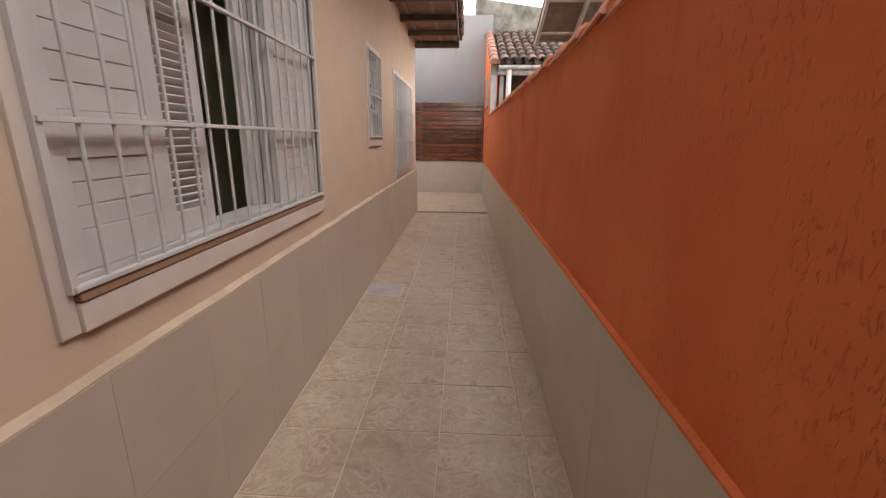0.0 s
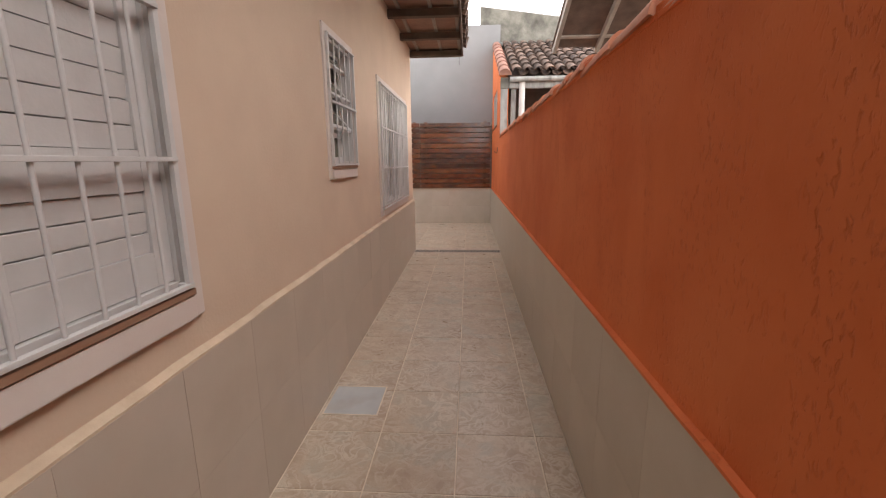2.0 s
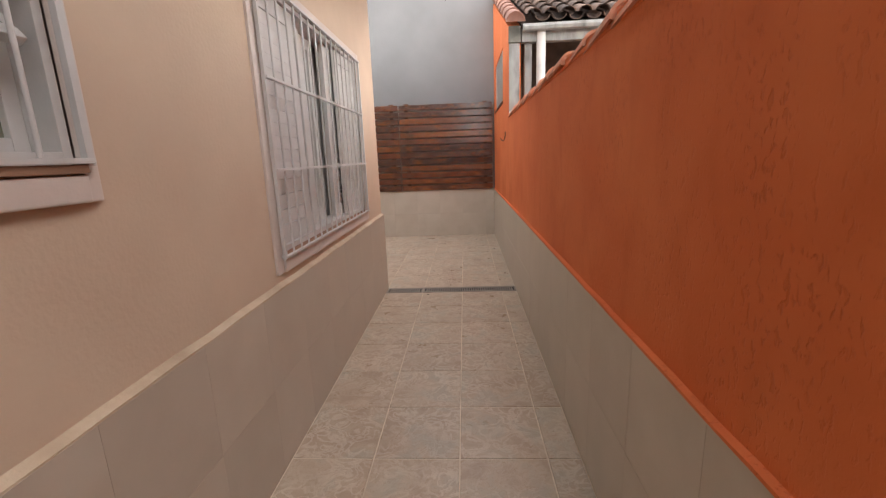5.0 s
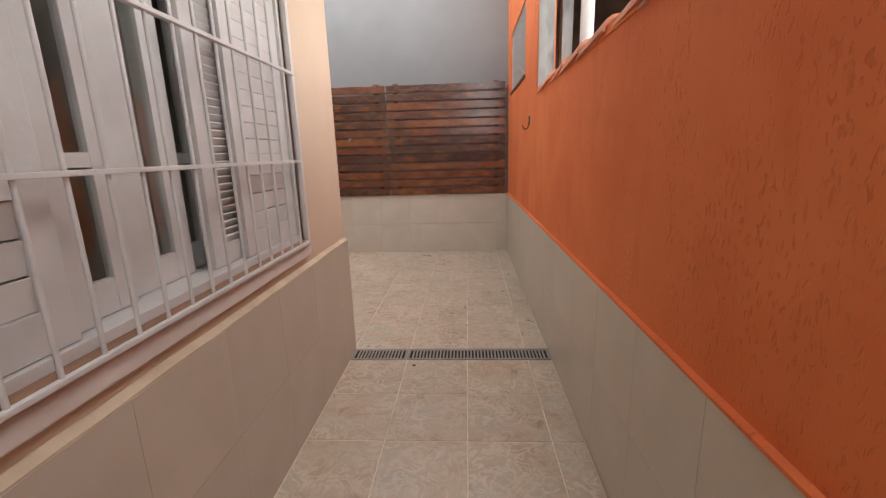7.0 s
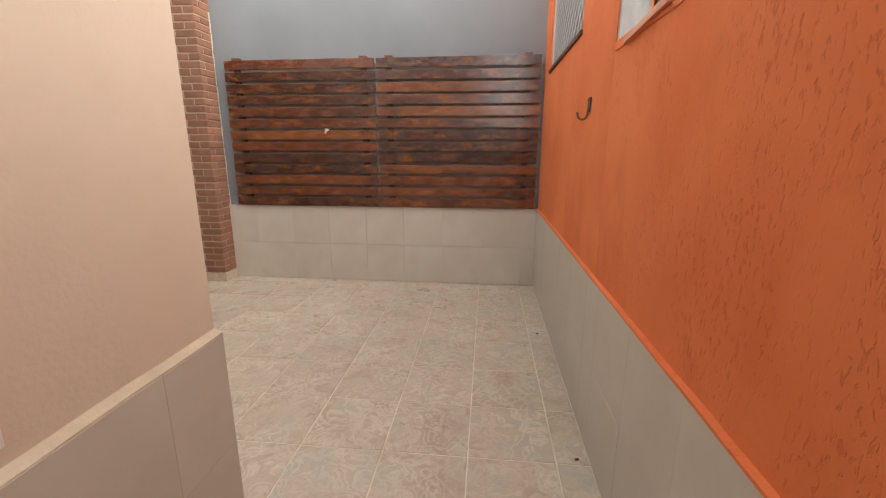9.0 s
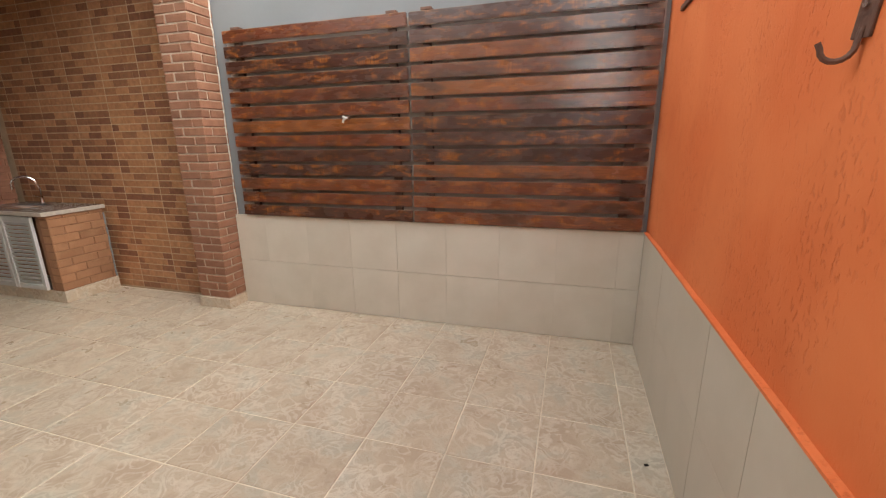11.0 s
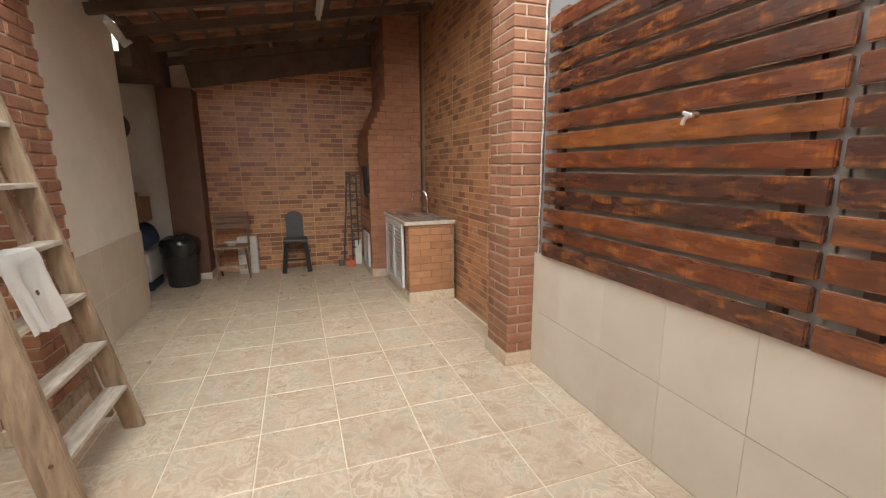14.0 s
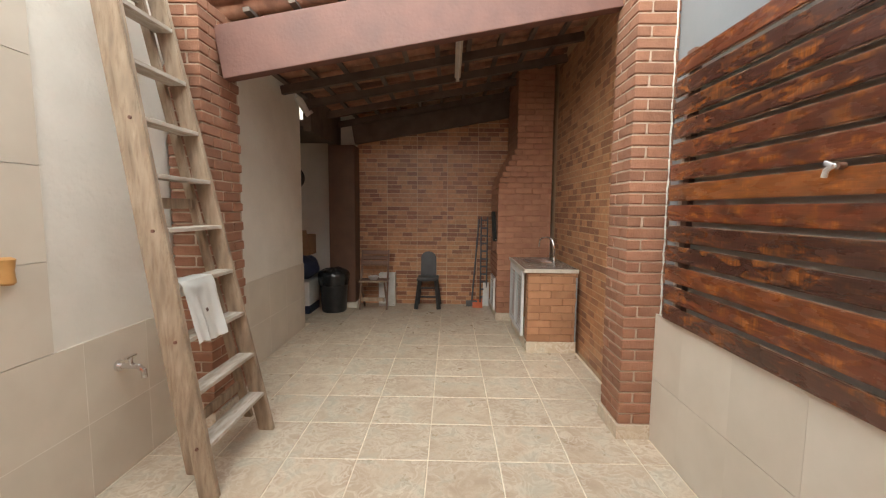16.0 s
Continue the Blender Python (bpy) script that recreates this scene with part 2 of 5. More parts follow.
ROOF_TILE = mat("clay_roof_tile", (0.30, 0.13, 0.08), (0.46, 0.25, 0.17), 9, 0.85, 0.3, 50, (0.09, 0.07, 0.06), 0.8, 5, island=0.3)
EARTH = mat("bare_ground", (0.16, 0.13, 0.10), (0.24, 0.20, 0.16), 3, 0.95, 0.3, 20)
FENCE_WOOD = varnished("varnished_slat")
BATTEN_WOOD = mat("dark_batten", (0.045, 0.020, 0.014), (0.08, 0.036, 0.022), 6, 0.5, 0.3, 40)
BRICK = mat("red_brick", (0.23, 0.102, 0.058), (0.305, 0.145, 0.086), 12, 0.85, 0.5, 70, (0.20, 0.082, 0.052), 0.5, 6, island=0.13)
BRICK_TILE = glazed_brick("brick_pattern_tile")
OLD_TILE = mat("stained_roof_tile", (0.085, 0.058, 0.045), (0.20, 0.13, 0.098), 9, 0.9, 0.4, 50, (0.032, 0.03, 0.027), 0.9, 6, island=0.5)
EAVE_BOARD = mat("brown_eave_board", (0.24, 0.150, 0.115), (0.33, 0.215, 0.168), 6, 0.85, 0.2, 40)
GREY_BATTEN = mat("greyed_batten", (0.27, 0.25, 0.22), (0.36, 0.33, 0.29), 6, 0.85, 0.2, 40)
CURTAIN = mat("grey_beige_curtain", (0.56, 0.52, 0.45), (0.64, 0.60, 0.52), 5, 0.95, 0.2, 90)
PALE_CURTAIN = mat("pale_grey_curtain", (0.62, 0.61, 0.60), (0.70, 0.69, 0.68), 5, 0.95, 0.2, 90)
CEMENT = mat("grey_cement_render", (0.40, 0.36, 0.325), (0.47, 0.43, 0.39), 4, 0.9, 0.2, 40, (0.33, 0.29, 0.26), 0.5, 1.5)
FILLET = mat("beige_cement", (0.50, 0.39, 0.28), (0.62, 0.50, 0.37), 9, 0.9, 0.3, 60, (0.36, 0.27, 0.19), 0.6, 3)
MORTAR = mat("cement_mortar", (0.40, 0.30, 0.225), (0.50, 0.385, 0.295), 14, 0.95, 0.4, 80)


# ---- mesh helpers ----
def box(bm, x0, y0, z0, x1, y1, z1, bevel=0.0):
    made = bmesh.ops.create_cube(bm, size=1.0, matrix=Matrix.LocRotScale(((x0 + x1) / 2, (y0 + y1) / 2, (z0 + z1) / 2), None, (abs(x1 - x0), abs(y1 - y0), abs(z1 - z0))))
    if bevel:
        edges = list({e for v in made["verts"] for e in v.link_edges})
        bmesh.ops.bevel(bm, geom=edges, offset=bevel, segments=2, affect="EDGES", profile=0.6)
    return bm


def obox(bm, m, sx, sy, sz, bevel=0.0):
    """A box of that size centred on the pose m."""
    made = bmesh.ops.create_cube(bm, size=1.0, matrix=m @ Matrix.Diagonal((sx, sy, sz, 1)))
    if bevel:
        edges = list({e for v in made["verts"] for e in v.link_edges})
        bmesh.ops.bevel(bm, geom=edges, offset=bevel, segments=2, affect="EDGES", profile=0.6)
    return bm


def rod(bm, a, b, r, r2=None, seg=10):
    a, b = Vector(a), Vector(b)
    q = (b - a).to_track_quat("Z", "Y").to_matrix().to_4x4()
    bmesh.ops.create_cone(bm, cap_ends=True, segments=seg, radius1=r, radius2=r if r2 is None else r2, depth=(b - a).length, matrix=Matrix.Translation((a + b) / 2) @ q)
    return bm


def tube(bm, pts, r, seg=8):
    """A bent tube through the points."""
    rings = []
    pts = [Vector(p) for p in pts]
    for i, p in enumerate(pts):
        d = (pts[min(i + 1, len(pts) - 1)] - pts[max(i - 1, 0)]).normalized()
        q = d.to_track_quat("Z", "Y").to_matrix()
        rings.append([bm.verts.new(p + q @ Vector((r * math.cos(2 * math.pi * k / seg), r * math.sin(2 * math.pi * k / seg), 0))) for k in range(seg)])
    for a, b in zip(rings, rings[1:]):
        for k in range(seg):
            bm.faces.new((a[k], a[(k + 1) % seg], b[(k + 1) % seg], b[k]))
    bm.faces.new(rings[0][::-1])
    bm.faces.new(rings[-1])
    return bm


def lathe(bm, profile, centre=(0, 0, 0), seg=24):
    """A turned body; profile: pairs of radius and height."""
    c = Vector(centre)
    rings = [[bm.verts.new(c + Vector((r * math.cos(2 * math.pi * k / seg), r * math.sin(2 * math.pi * k / seg), z))) for k in range(seg)] for r, z in profile]
    for a, b in zip(rings, rings[1:]):
        for k in range(seg):
            bm.faces.new((a[k], a[(k + 1) % seg], b[(k + 1) % seg], b[k]))
    bm.faces.new(rings[0][::-1])
    bm.faces.new(rings[-1])
    return bm


def mesh_of(name, bm, material, smooth=False):
    me = bpy.data.meshes.new(name)
    bmesh.ops.recalc_face_normals(bm, faces=bm.faces)
    bm.to_mesh(me)
    bm.free()
    me.materials.append(material)
    if smooth:
        for p in me.polygons:
            p.use_smooth = True
        me.set_sharp_from_angle(angle=radians(40))
    return me


def part(name, bm, material, parent=None, label="", smooth=False):
    ob = new(name, mesh_of(name, bm, material, smooth))
    ob.parent = parent
    return tagged(ob, label)


def thing(name, label, category, group="", at=(0, 0, 0)):
    ob = new(name)
    ob.empty_display_size = 0.1
    ob.location = at
    return tagged(ob, label, category, group)


def structure(name, bm, material, label, category="wall"):
    return tagged(part(name, bm, material), label, category, kind="structure")


def holed(bm, axis, face, back, u0, u1, z0, z1, holes):
    """A wall slab with rectangular openings. axis 'x': the wall stands on x = face, u runs along y; 'y': the other way round."""
    us = sorted({u0, u1, *[h[0] for h in holes], *[h[1] for h in holes]})
    zs = sorted({z0, z1, *[h[2] for h in holes], *[h[3] for h in holes]})

    def solid(i, j):
        if not (0 <= i < len(us) - 1 and 0 <= j < len(zs) - 1):
            return False
        u, z = (us[i] + us[i + 1]) / 2, (zs[j] + zs[j + 1]) / 2
        return not any(h[0] < u < h[1] and h[2] < z < h[3] for h in holes)

    cache = {}

    def v(d, u, z):
        if (d, u, z) not in cache:
            cache[d, u, z] = bm.verts.new((d, u, z) if axis == "x" else (u, d, z))
        return cache[d, u, z]

    for i in range(len(us) - 1):
        for j in range(len(zs) - 1):
            if not solid(i, j):
                continue
            a, b, c, d = (us[i], zs[j]), (us[i + 1], zs[j]), (us[i + 1], zs[j + 1]), (us[i], zs[j + 1])
            for dd in (face, back):
                bm.faces.new([v(dd, *p) for p in (a, b, c, d)])
            for p, q, ni, nj in ((a, b, i, j - 1), (b, c, i + 1, j), (c, d, i, j + 1), (d, a, i - 1, j)):
                if not solid(ni, nj):
                    bm.faces.new((v(face, *p), v(face, *q), v(back, *q), v(back, *p)))
    return bm


GLASS = mat("window_glass", (0.9, 0.93, 0.92), (0.9, 0.93, 0.92), 2, 0.05, 0, rough_var=0.02)
GLASS.node_tree.nodes["Principled BSDF"].inputs["Transmission Weight"].default_value = 1.0
CHROME = mat("chrome", (0.75, 0.75, 0.76), (0.82, 0.82, 0.83), 20, 0.18, 0.05, 60, metal=1.0)
BRIGHT_METAL = mat("satin_chrome", (0.88, 0.88, 0.88), (0.93, 0.93, 0.93), 20, 0.42, 0.05, 60, metal=0.85)
STEEL_GREY = mat("drain_aluminium", (0.27, 0.245, 0.215), (0.36, 0.33, 0.29), 14, 0.65, 0.1, 60, (0.18, 0.165, 0.145), 0.5, 6)
# Near black, stands in for the shade deep in the drain slots.
SLOT_SHADE = mat("slot_shade_black", (0.012, 0.011, 0.010), (0.022, 0.02, 0.018), 9, 0.9, 0.1)
RUST = mat("rusty_iron", (0.10, 0.045, 0.03), (0.18, 0.08, 0.05), 30, 0.7, 0.3, 90)
LADDER_WOOD = mat("weathered_pine", (0.25, 0.175, 0.115), (0.40, 0.305, 0.22), 9, 0.8, 0.5, 60, (0.11, 0.07, 0.045), 0.95, 4.5, stretch=(5, 5, 1.0))
TREAD_WOOD = mat("scuffed_tread", (0.36, 0.30, 0.24), (0.56, 0.50, 0.43), 12, 0.85, 0.4, 60, (0.20, 0.14, 0.09), 0.8, 6, stretch=(1, 4, 4))
CLOTH = mat("white_cloth", (0.78, 0.76, 0.72), (0.86, 0.84, 0.80), 10, 0.95, 0.3, 120)
CLOTH_MARK = mat("dark_stain", (0.10, 0.05, 0.04), (0.14, 0.08, 0.06), 20, 0.9, 0.0)
GRANITE = mat("brown_grey_granite", (0.17, 0.14, 0.12), (0.30, 0.26, 0.23), 60, 0.25, 0.02, 90, (0.08, 0.07, 0.06), 0.6, 30)
GRANITE_EDGE = mat("pale_granite_edge", (0.42, 0.36, 0.30), (0.52, 0.46, 0.39), 40, 0.4, 0.02, 90)
BLACK_PLASTIC = mat("black_plastic", (0.016, 0.017, 0.018), (0.03, 0.03, 0.032), 10, 0.4, 0.1, 60)
BAG_PLASTIC = mat("black_bag_film", (0.012, 0.013, 0.014), (0.02, 0.021, 0.022), 12, 0.22, 0.7, 25)
BLUE_BAG = mat("navy_bag_film", (0.015, 0.025, 0.06), (0.025, 0.04, 0.09), 12, 0.4, 0.6, 25)
CARD = mat("brown_cardboard", (0.26, 0.15, 0.08), (0.32, 0.19, 0.11), 8, 0.9, 0.1, 60)
WHITE_PLASTIC = mat("white_plastic", (0.66, 0.65, 0.62), (0.74, 0.73, 0.70), 9, 0.45, 0.05, 50, (0.5, 0.48, 0.44), 0.4, 4)
CHAIR_WOOD = mat("brown_chair_wood", (0.13, 0.07, 0.045), (0.19, 0.10, 0.065), 9, 0.6, 0.2, 50, stretch=(1, 5, 1))
ORANGE_PLASTIC = mat("orange_plastic", (0.55, 0.12, 0.05), (0.62, 0.16, 0.07), 9, 0.5, 0.05, 50)
GREY_METAL = mat("dull_grey_metal", (0.085, 0.09, 0.10), (0.14, 0.145, 0.155), 9, 0.45, 0.1, 60, metal=0.6)
# Soot in the fire box, and painted shade behind the lattice.
SOOT_SHADE = mat("soot_and_shade_black", (0.008, 0.008, 0.008), (0.02, 0.018, 0.016), 9, 0.95, 0.3, 40)
BARBECUE_BRICK = mat("red_painted_brick", (0.29, 0.130, 0.075), (0.365, 0.175, 0.105), 10, 0.8, 0.4, 70, (0.19, 0.07, 0.045), 0.5, 5, island=0.10)
CABINET_BRICK = mat("orange_brown_brick", (0.31, 0.148, 0.075), (0.39, 0.20, 0.105), 10, 0.8, 0.5, 60, (0.24, 0.10, 0.05), 0.5, 5, island=0.12)
BROWN_POST = mat("dark_brown_paint", (0.10, 0.048, 0.03), (0.14, 0.07, 0.042), 6, 0.6, 0.15, 40)
LAMP_PAINT = mat("cream_enamel", (0.62, 0.58, 0.50), (0.68, 0.64, 0.56), 9, 0.4, 0.0)
PLATE = mat("bluish_grey_plate", (0.44, 0.46, 0.46), (0.52, 0.54, 0.53), 7, 0.4, 0.1, 40, (0.40, 0.36, 0.32), 0.6, 5)
BARE_WOOD = mat("bare_brown_wood", (0.24, 0.13, 0.08), (0.34, 0.20, 0.13), 12, 0.8, 0.3, 60, stretch=(1, 0.2, 1))
CASING = mat("pinkish_white_casing", (0.58, 0.505, 0.46), (0.64, 0.57, 0.525), 5, 0.6, 0.12, 50, (0.56, 0.45, 0.39), 0.4, 2)
PINK_TILE = mat("painted_coping_tile", (0.58, 0.23, 0.13), (0.68, 0.32, 0.20), 9, 0.8, 0.25, 50, (0.45, 0.17, 0.09), 0.5, 5, island=0.08)
OLD_PINK = mat("faded_pink_tile", (0.28, 0.135, 0.10), (0.40, 0.21, 0.155), 8, 0.85, 0.3, 50, (0.16, 0.10, 0.085), 0.7, 5, island=0.15)
SHED_WHITE = mat("stained_white_paint", (0.26, 0.265, 0.25), (0.38, 0.385, 0.37), 7, 0.75, 0.3, 40, (0.075, 0.075, 0.068), 0.9, 3.2, stretch=(2, 2, 0.6))
HONEY_WOOD = mat("honey_wood", (0.40, 0.20, 0.06), (0.48, 0.26, 0.09), 9, 0.5, 0.1, 50)
DIRT = mat("dried_leaf", (0.03, 0.02, 0.015), (0.06, 0.04, 0.03), 9, 0.9, 0.1)

# ---- the large structure ----
LEFT, RIGHT, BACK, REAR = -0.913, 0.638, 12.03, 8.65
TILE_L, TILE_R, TILE_B, TILE_REAR = -0.884, 0.620, 11.974, 8.664      # faces of the tiled dado
FAR = -7.1
HOLE_A, HOLE_B, HOLE_C = (0.57, 2.53, 1.14, 2.44), (4.16, 4.80, 1.535, 2.42), (5.87, 7.81, 1.05, 2.40)


def roof_under(y):
    """Underside of the rafters over the barbecue corner."""
    return 2.90 + 0.176 * (y - 9.06)


structure("ground", box(bmesh.new(), -60, -60, -0.30, 60, 60, -0.12), EARTH, "bare brown earth around the houses", "ground")
floor = structure("floor", box(bmesh.new(), -7.3, -4.0, -0.12, 0.75, 12.0, -0.004), GROUT, "beige marbled ceramic floor tiles with pale grout", "floor")
house_side = structure("wall_house_side", holed(bmesh.new(), "x", LEFT, LEFT - 0.20, -4.0, 8.57, -0.1, 3.42, [HOLE_A, HOLE_B, HOLE_C]), PEACH, "peach painted plaster wall of the house along the passage")
house_rear = structure("wall_house_rear", box(bmesh.new(), -5.64, 8.44, -0.1, LEFT - 0.20, REAR, 3.42), CREAM, "cream plaster rear wall of the house facing the yard")
boundary = structure("wall_boundary_low", box(bmesh.new(), RIGHT, -4.0, -0.1, RIGHT + 0.15, 9.42, 2.03), ORANGE, "orange rough plaster boundary wall with clay coping tiles")
# Inner wall stands close to the windows so more daylight reaches it.
structure("wall_house_inner", box(bmesh.new(), -2.5, -4.0, 0.05, -2.3, 8.43, 2.8), ROOM, "plain inner wall of the dim rooms")
# Unseen front wall; its opening is added only to brighten the rooms.
structure("wall_house_front", holed(bmesh.new(), "y", -4.2, -4.0, -4.6, LEFT - 0.20, -0.1, 3.42, [(-2.25, -1.2, 0.3, 2.6)]), PEACH, "plain unseen front wall with an opening added to light the rooms")
structure("floor_house", box(bmesh.new(), -4.6, -4.0, -0.1, LEFT - 0.21, 8.43, 0.05), ROOM, "plain floor inside the dim rooms", "floor")
structure("ceiling_house", box(bmesh.new(), -4.6, -4.0, 2.8, LEFT - 0.21, 8.43, 2.9), ROOM, "plain ceiling of the dim rooms", "ceiling")
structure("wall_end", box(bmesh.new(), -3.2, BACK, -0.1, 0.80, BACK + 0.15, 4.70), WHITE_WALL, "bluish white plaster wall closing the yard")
barbecue_side = structure("wall_barbecue_side", box(bmesh.new(), FAR - 0.2, BACK + 0.005, -0.1, -3.2, BACK + 0.15, 3.7), GROUT_TAN, "side wall of the barbecue corner faced with brick-pattern tiles")
barbecue_far = structure("wall_barbecue_far", box(bmesh.new(), FAR - 0.2, 9.06, -0.1, FAR, BACK, 3.7), GROUT_TAN, "far wall of the barbecue corner faced with brick-pattern tiles")
structure("wall_recess", box(bmesh.new(), FAR - 0.2, 7.2, -0.1, FAR, 9.06, 3.4), CREAM, "cream plaster wall of the storage recess")
# Two unseen walls and a ceiling, added to keep the recess dim.
structure("wall_recess_side", box(bmesh.new(), -4.8, -4.0, -0.1, -4.6, 8.44, 2.9), CREAM, "plain unseen wall added to keep light out of the storage recess")
structure("wall_recess_back", box(bmesh.new(), FAR, 7.2, -0.1, -4.8, 7.35, 3.4), CREAM, "cream plaster wall, unseen, added to keep light out of the storage recess")
structure("ceiling_recess", box(box(bmesh.new(), FAR, 7.2, 2.62, -4.8, 8.43, 2.70), FAR, 8.43, 2.62, -5.65, 8.69, 2.70), WOOD_DARK, "dark wooden ceiling added to shade the storage recess", "ceiling")
# Unseen slab and walls, added to shade the near end of the passage.
structure("ceiling_entrance", box(bmesh.new(), LEFT, -4.0, 2.7, RIGHT + 3.0, -1.3, 2.82), WHITE_WALL, "plain unseen slab added to shade the start of the passage", "ceiling")
structure("wall_entrance", box(bmesh.new(), RIGHT + 2.9, -4.0, -0.1, RIGHT + 3.0, -1.3, 2.7), WHITE_WALL, "plain unseen wall added to shade the start of the passage")
structure("wall_passage_front", box(bmesh.new(), LEFT, -4.15, -0.1, RIGHT + 3.0, -4.0, 2.82), WHITE_WALL, "plain unseen wall added to close the passage")


def sloped_wall():
    """Neighbour's shed wall: its top rises along y; a lattice opening goes through it."""
    bm = holed(bmesh.new(), "x", RIGHT, RIGHT + 0.15, 9.42, BACK, -0.1, 3.05, [(10.22, 11.62, 2.28, 3.0)])
    y0, y1 = 9.42, BACK
    q = [[bm.verts.new((x, y, z)) for y, z in ((y0, 3.05), (y1, 3.05), (y1, 4.14))] for x in (RIGHT, RIGHT + 0.15)]
    bm.faces.new(q[0])
    bm.faces.new(q[1][::-1])
    for i in range(3):
        bm.faces.new((q[0][i], q[0][(i + 1) % 3], q[1][(i + 1) % 3], q[1][i]))
    return bm


shed_wall = structure("wall_boundary_high", sloped_wall(), ORANGE, "orange plaster side wall of the neighbour's shed with a lattice opening")


# dado tiles: pieces of one size on each wall
def dado(parent, axis, face, lines, z_rows, depth, sign, gap=0.0018, open_joints=(), open_gap=0.0024, material=WAINSCOT, row_gap=0.0016):
    """Tiles between the given lines along a wall; sign: the side to which they face."""
    shared = {}
    for a, b in zip(lines, lines[1:]):
        for c, d in zip(z_rows, z_rows[1:]):
            g1, g2 = [open_gap if any(abs(v - o) < 0.01 for o in open_joints) else gap for v in (a, b)]
            w, h = round(b - a - (g1 + g2) / 2, 4), round(d - c - row_gap, 4)
            if w < 0.02:
                continue
            if (w, h) not in shared:
                bm = bmesh.new()
                if axis == "x":
                    box(bm, -depth / 2, -w / 2, -h / 2, depth / 2, w / 2, h / 2)
                else:
                    box(bm, -w / 2, -depth / 2, -h / 2, w / 2, depth / 2, h / 2)
                shared[w, h] = mesh_of("wall_tile", bm, material)
            ob = new("wall_tile", shared[w, h])
            ob.parent = parent
            n = face - sign * (depth / 2 + random.uniform(0, 0.0007))
            ob.location = (n, (a + b) / 2, (c + d) / 2) if axis == "x" else ((a + b) / 2, n, (c + d) / 2)


def frange(a, b, step, first):
    out = [a]
    v = first
    while v < b - 0.03:
        if v > a + 0.03:
            out.append(v)
        v += step
    return out + [b]


ROWS_Z = (0.0, 0.445, 0.893)
for nm, b, lab in (("baseboard_house", (LEFT, -4, 0, TILE_L - 0.010, 8.57, 0.885), "grey-beige tile backing along the house wall"),
                   ("baseboard_boundary", (TILE_R + 0.010, -4, 0, RIGHT, TILE_B, 0.885), "grey-beige tile backing along the boundary wall"),
                   ("baseboard_end", (-3.0, TILE_B + 0.008, 0, RIGHT, BACK, 0.885), "grey-beige tile backing along the end wall"),
                   ("baseboard_rear", (-5.64, REAR, 0, -1.125, TILE_REAR - 0.0015, 0.862), "pale grout bed along the rear wall")):
    structure(nm, box(bmesh.new(), *b), GROUT_WHITE if nm.endswith("rear") else GROUT_DARK, lab, "wall tile")


def ledge(bm, x0, y0, x1, y1, z, inner, rise=0.022):
    """A sloped cement fillet on top of the dado, a little uneven; inner: the wall's side."""
    n = max(2, int(max(abs(x1 - x0), abs(y1 - y0)) / 0.12))
    rows = []
    for i in range(n + 1):
        f = i / n
        x, y = x0 + (x1 - x0) * f, y0 + (y1 - y0) * f
        j = noise.noise((x * 5, y * 5, 3)) * 0.006
        if y0 != y1:
            rows.append([bm.verts.new(p) for p in ((x + j * 0.3, y, z - 0.004), (x, y, z + 0.006 + j), (inner, y, z + rise + j), (inner, y, z - 0.004))])
        else:
            rows.append([bm.verts.new(p) for p in ((x, y + j * 0.3, z - 0.004), (x, y, z + 0.006 + j), (x, inner, z + rise + j), (x, inner, z - 0.004))])
    for a, b in zip(rows, rows[1:]):
        for k in range(4):
            bm.faces.new((a[k], a[(k + 1) % 4], b[(k + 1) % 4], b[k]))
    return bm


structure("trim_house", ledge(bmesh.new(), TILE_L - 0.002, -4, TILE_L - 0.002, 8.575, 0.893, LEFT), FILLET, "cream cement fillet on top of the wall tiles", "trim")
structure("trim_boundary", ledge(bmesh.new(), TILE_R - 0.003, -4, TILE_R - 0.003, TILE_B, 0.893, RIGHT, 0.010), ORANGE, "orange painted fillet on top of the wall tiles", "trim")

# ---- roofs ----
# eave of the house over the passage: rafters, boards and tiles seen from below
eave = thing("house_eave", "dark weathered wooden eave with clay roof tiles", "roof eave")
for y in (-3.0, -2.05, -1.1, -0.15, 0.8, 1.75, 2.7, 3.65, 4.6, 5.6, 6.6, 7.55, 8.55):
    part("rafter", box(bmesh.new(), LEFT - 0.01, y, 3.25, -0.06, y + 0.09, 3.335, 0.004), WOOD_DARK, eave)
for x in (-0.80, -0.42, -0.12):
    part("batten", box(bmesh.new(), x, -4, 3.337, x + 0.04, 8.64, 3.362), GREY_BATTEN, eave, "greyed wooden batten")
part("fascia", box(bmesh.new(), -0.06, -4, 3.26, -0.035, 8.66, 3.37), WOOD_DARK, eave)


